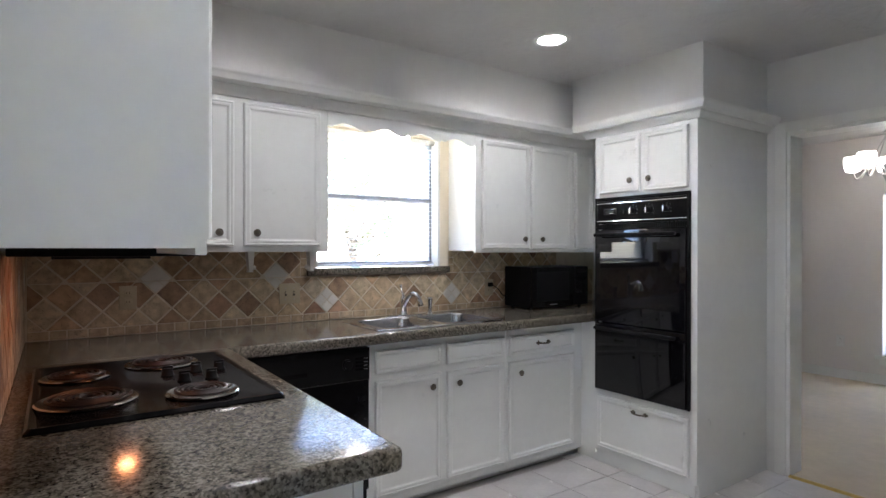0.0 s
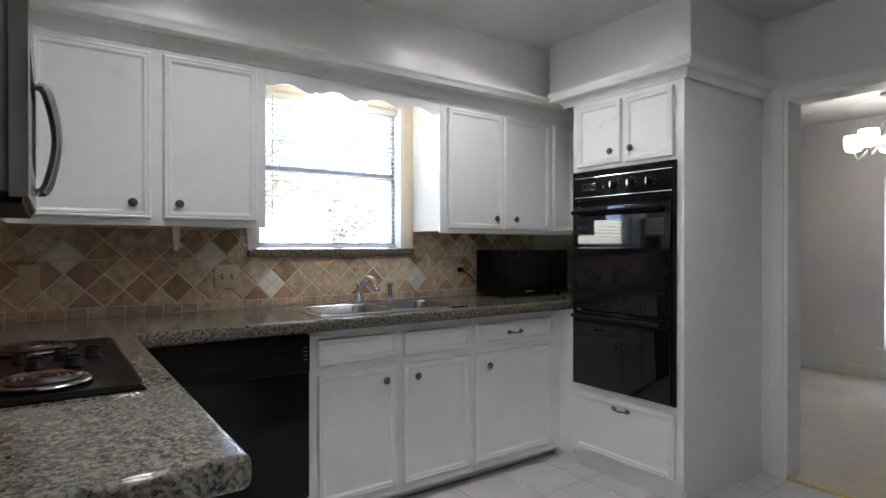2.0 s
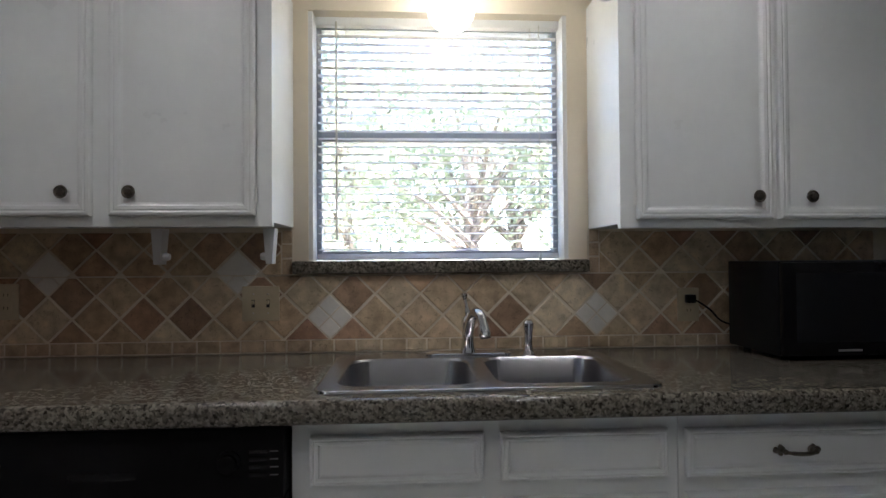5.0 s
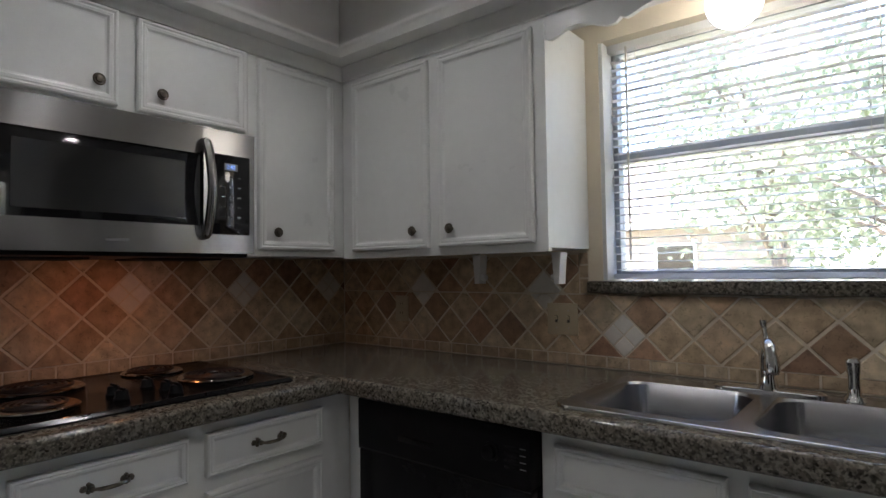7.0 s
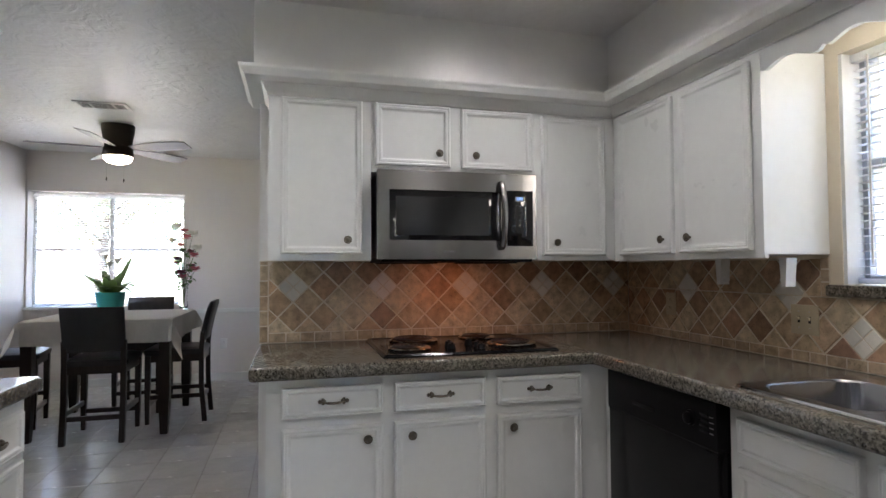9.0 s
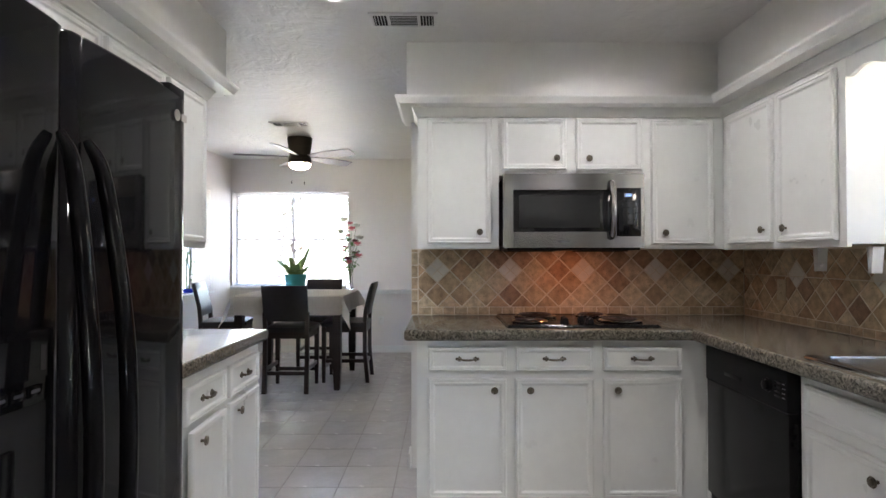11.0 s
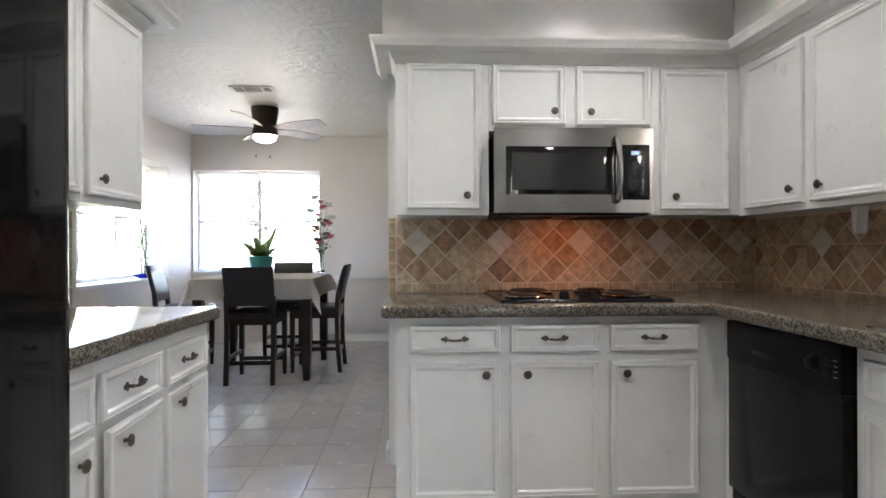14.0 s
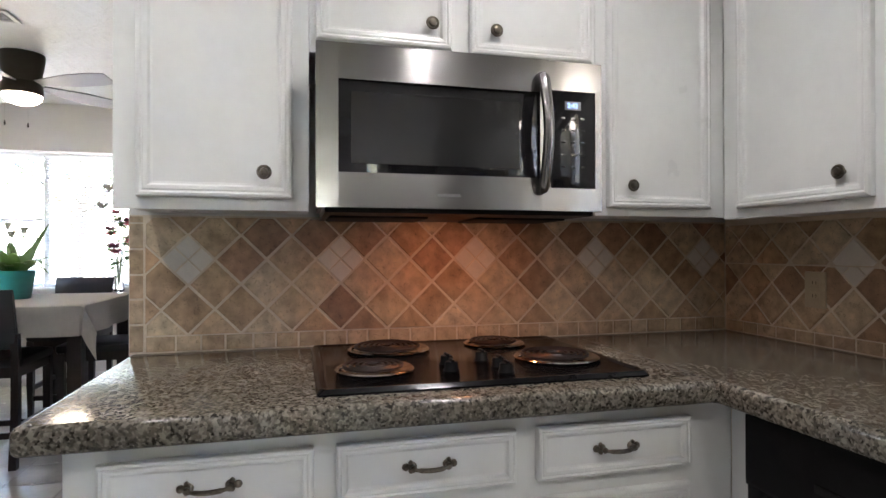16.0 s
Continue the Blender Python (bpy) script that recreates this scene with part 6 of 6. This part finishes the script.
for args in ((2.5, 5.8, 3.8, 1.7, 1, 4200, 0.075, 0.45), (0.6, 7.8, 4.8, 2.2, 2, 5000, 0.08, 0.42), (3.4, 7.6, 4.8, 2.1, 3, 5000, 0.08, 0.45), (5.6, 8.6, 4.4, 2.0, 9, 3000), (-13.0, -6.5, 5.2, 2.6, 4), (-14.0, -2.0, 5.6, 2.8, 5), (-4.2, -13.8, 5.2, 2.6, 6), (0.5, -14.5, 5.5, 2.6, 7), (15.5, 1.0, 5.2, 2.6, 8)):
    tree(*args)


def neighbour(x0, x1, y0, y1, label):
    th = thing("house", ((x0 + x1) / 2, (y0 + y1) / 2, -0.3), label, "house")
    part("wall", bx(x0, x1, y0, y1, -0.32, 2.3), M["brick_out"], th, "red brick wall", smooth=False)
    bm = bm_new()
    ym = (y0 + y1) / 2
    loft(bm, [[(x, y0 - 0.4, 2.25), (x, ym, 4.2), (x, y1 + 0.4, 2.25)] for x in (x0 - 0.3, x1 + 0.3)])
    part("roof", bm, M["roof"], th, "brown shingle roof", smooth=False)
    for k in range(3):
        xa = x0 + (x1 - x0) * (0.18 + 0.27 * k)
        w = part("window", bx(xa, xa + 0.9, y0 - 0.03, y0 - 0.01, 0.6, 1.8), M["siding"], th, "white framed window")
        part("pane", bx(xa + 0.07, xa + 0.83, y0 - 0.036, y0 - 0.031, 0.67, 1.73), M["glass_black"], w)
    part("fascia", bx(x0 - 0.3, x1 + 0.3, y0 - 0.42, y0 - 0.38, 2.12, 2.28), M["siding"], th, "white fascia board")


neighbour(-9.0, 0.4, 11.0, 17.0, "single-storey red brick house next door")

# white board fence west of the garden
th = thing("fence", (-17.0, -3, -0.3), "weathered pale wooden board fence", "fence")
for k in range(60):
    y = -12.0 + k * 0.31
    part("board", bx(-17.02, -17.0, y, y + 0.28, -0.3, 1.5 + 0.02 * ((k * 7) % 5)), M["siding"], th, smooth=False)
for z in (0.0, 1.1):
    part("rail", bx(-17.08, -17.02, -12.0, 6.6, z, z + 0.09), M["siding"], th, smooth=False)


# ---- wall tiles ----
def clip(poly, u0, u1, z0, z1):
    for axis, lim, keep in ((0, u0, 1), (0, u1, -1), (1, z0, 1), (1, z1, -1)):
        out = []
        for a, b in zip(poly, poly[1:] + poly[:1]):
            ia, ib = (a[axis] - lim) * keep >= -1e-9, (b[axis] - lim) * keep >= -1e-9
            if ia:
                out.append(a)
            if ia != ib:
                s = (lim - a[axis]) / (b[axis] - a[axis])
                out.append((a[0] + (b[0] - a[0]) * s, a[1] + (b[1] - a[1]) * s))
        poly = out
        if len(poly) < 3:
            return []
    return poly


def area(p):
    return abs(sum(a[0] * b[1] - b[0] * a[1] for a, b in zip(p, p[1:] + p[:1]))) / 2


def tile_piece(wall, face, plane, poly, mat, lift):
    c = (sum(p[0] for p in poly) / len(poly), sum(p[1] for p in poly) / len(poly))
    shrink = lambda p, k: (c[0] + (p[0] - c[0]) * k, c[1] + (p[1] - c[1]) * k)
    f = FACE[face]
    bm = bm_new()
    rows = [[f(plane, q[0], d, q[1]) for q in [shrink(p, k) for p in poly]] for k, d in ((0.915, 0.0), (0.92, 0.0015 + lift), (0.875, 0.0032 + lift))]
    loft(bm, rows, cap0=False)
    return part("tile", bm, M[mat], wall, smooth=False)


DIAG = 0.1443         # diagonal of a wall tile, north and south
rt = random.Random(11)


def backsplash(wall, face, plane, u0, u1, z1, whites, phase, diag=DIAG, zb=0.957):
    """Diamond tiles over a border row; whites: set of (column, row) that are pale mosaic."""
    h = diag / 2
    k0, k1 = int((u0 - phase) / h) - 2, int((u1 - phase) / h) + 2
    for r in range(0, 7):
        for k in range(k0, k1):
            if (k + r) % 2:
                continue
            cu, cz = phase + k * h, zb + r * h
            dia = [(cu - h, cz), (cu, cz - h), (cu + h, cz), (cu, cz + h)]
            poly = clip(dia, u0, u1, zb, z1)
            if not poly or area(poly) < 0.0004:
                continue
            if whites(cu, cz):
                for sx, sz in ((-0.5, 0), (0.5, 0), (0, -0.5), (0, 0.5)):
                    q = h / 2
                    small = clip([(cu + sx * h - q, cz + sz * h), (cu + sx * h, cz + sz * h - q), (cu + sx * h + q, cz + sz * h), (cu + sx * h, cz + sz * h + q)], u0, u1, zb, z1)
                    if small and area(small) > 0.0003:
                        tile_piece(wall, face, plane, small, "stone_white", 0.0)
            else:
                tile_piece(wall, face, plane, poly, "stone", rt.uniform(0, 0.001))
    u = u0
    while u < u1 - 0.01:
        w = min(rt.uniform(0.062, 0.082), u1 - u)
        tile_piece(wall, face, plane, [(u, 0.918), (u + w, 0.918), (u + w, zb - 0.001), (u, zb - 0.001)], "stone_edge", rt.uniform(0, 0.001))
        u += w


def mortar(name, b):
    return structure(name, b, M["grout"], "pale grout bed of the tiled backsplash", "backsplash")


DIAG_W = 0.1457       # behind the cooktop
bs_w = mortar("backsplash_west", bx(0.0005, 0.003, -2.004, -0.004, 0.915, 1.312))
backsplash(bs_w, "E", 0.003, -1.962, -0.006, 1.309, lambda u, z: abs(z - (0.965 + 3 * DIAG_W / 2)) < 0.01 and min(((u + 1.848) / (3 * DIAG_W)) % 1.0, 1 - ((u + 1.848) / (3 * DIAG_W)) % 1.0) < 0.09, -1.848 + DIAG_W / 2, DIAG_W, 0.965)
z = 0.918
while z < 1.30:
    hh = min(rt.uniform(0.070, 0.082), 1.309 - z)
    tile_piece(bs_w, "E", 0.003, [(-2.003, z), (-1.965, z), (-1.965, z + hh), (-2.003, z + hh)], "stone_edge", 0.0)
    z += hh
bs_n = mortar("backsplash_north", slabs([0.004, 1.258, 2.212, EAST - 0.003], [0.915, NW_Z0 - 0.042, 1.30], lambda i, j: not (i == 1 and j == 1), -0.003, -0.0005))
for v in bs_n.data.vertices:
    u, z, p = v.co
    v.co = (u, p, z)
wn = {(0.54, 3), (1.085, 3), (1.37, 1), (2.20, 1), (2.46, 3)}


def white_n(u, z):
    return any(abs(u - a) < 0.05 and abs(z - (0.957 + r * DIAG / 2)) < 0.01 for a, r in wn)


backsplash(bs_n, "S", -0.003, 0.010, 3.60, NW_Z0 - 0.044, white_n, 1.373 - DIAG / 2)
for a, b in ((0.010, 1.222), (2.250, 3.20)):
    h = DIAG / 2
    for r in range(1, 7):
        for k in range(-30, 60):
            if (k + r) % 2:
                continue
            cu, cz = 1.373 - h + k * h, 0.957 + r * h
            poly = clip([(cu - h, cz), (cu, cz - h), (cu + h, cz), (cu, cz + h)], a, b, NW_Z0 - 0.043, 1.300)
            if poly and area(poly) > 0.0004:
                tile_piece(bs_n, "S", -0.003, poly, "stone_white" if white_n(cu, cz) else "stone", rt.uniform(0, 0.001))
for a, b in ((1.222, 1.255), (2.216, 2.250)):
    for z in (NW_Z0 - 0.043, NW_Z0 + 0.012, NW_Z0 + 0.058):
        zz = min(z + (0.053 if z < NW_Z0 else 0.044), 1.305)
        tile_piece(bs_n, "S", -0.003, [(a, z), (b, z), (b, zz), (a, zz)], "stone_edge", 0.0)
bs_s = mortar("backsplash_south", bx(0.634, 1.945, SOUTH + 0.0005, SOUTH + 0.003, 0.915, 1.31))
backsplash(bs_s, "N", SOUTH + 0.003, 0.675, 1.943, 1.306, lambda u, z: False, 0.70)
z = 0.918
while z < 1.30:
    hh = min(rt.uniform(0.070, 0.082), 1.306 - z)
    tile_piece(bs_s, "N", SOUTH + 0.003, [(0.636, z), (0.673, z), (0.673, z + hh), (0.636, z + hh)], "stone_edge", 0.0)
    z += hh

# ---- floor tiles ----
P = 0.310
bm = bm_new()
q = P / 2 - 0.003
loft(bm, [[(s * k, t * k, z) for s, t in ((-1, -1), (1, -1), (1, 1), (-1, 1))] for k, z in ((q, -0.006), (q, -0.0008), (q - 0.0015, 0.0))], cap0=False)
TILE = mesh_of(bm, "floor_tile", M["floor"])
covered = ((0.0, 0.55, -1.93, 0.0), (0.0, 2.9, -0.54, 0.0), (2.93, 3.7, -1.30, 0.0), (1.98, 2.76, -3.3, -2.58), (0.72, 1.98, -3.4, -2.70))
far = []
for i in range(-16, 11):
    for j in range(-9, 8):
        x, y = 0.583 + P * (i + 0.5), -2.085 + P * (j + 0.5)
        if x - P / 2 > EAST + 0.02 or x + P / 2 < DWEST or y + P / 2 < DSOUTH or y - P / 2 > 0.0:
            continue
        if any(a < x - P / 2 and x + P / 2 < b and c < y - P / 2 and y + P / 2 < d for a, b, c, d in covered):
            continue
        if y > -0.7 and x < 0 or (x < -3.4 and y > -2.0):
            far.append((x, y))
            continue
        shared("tile", TILE, fl, pose(x, y, rt.uniform(-0.0004, 0.0), rt.uniform(-0.08, 0.08), rt.uniform(-0.08, 0.08), 0))
bm = bm_new()
for x, y in far:
    loft(bm, [[(x + s * k, y + t * k, z) for s, t in ((-1, -1), (1, -1), (1, 1), (-1, 1))] for k, z in ((q, -0.006), (q, -0.0008), (q - 0.0015, 0.0))], cap0=False)
o = part("tile_field", bm, M["floor"], fl, smooth=False)
tagged(o, kind="stuff")
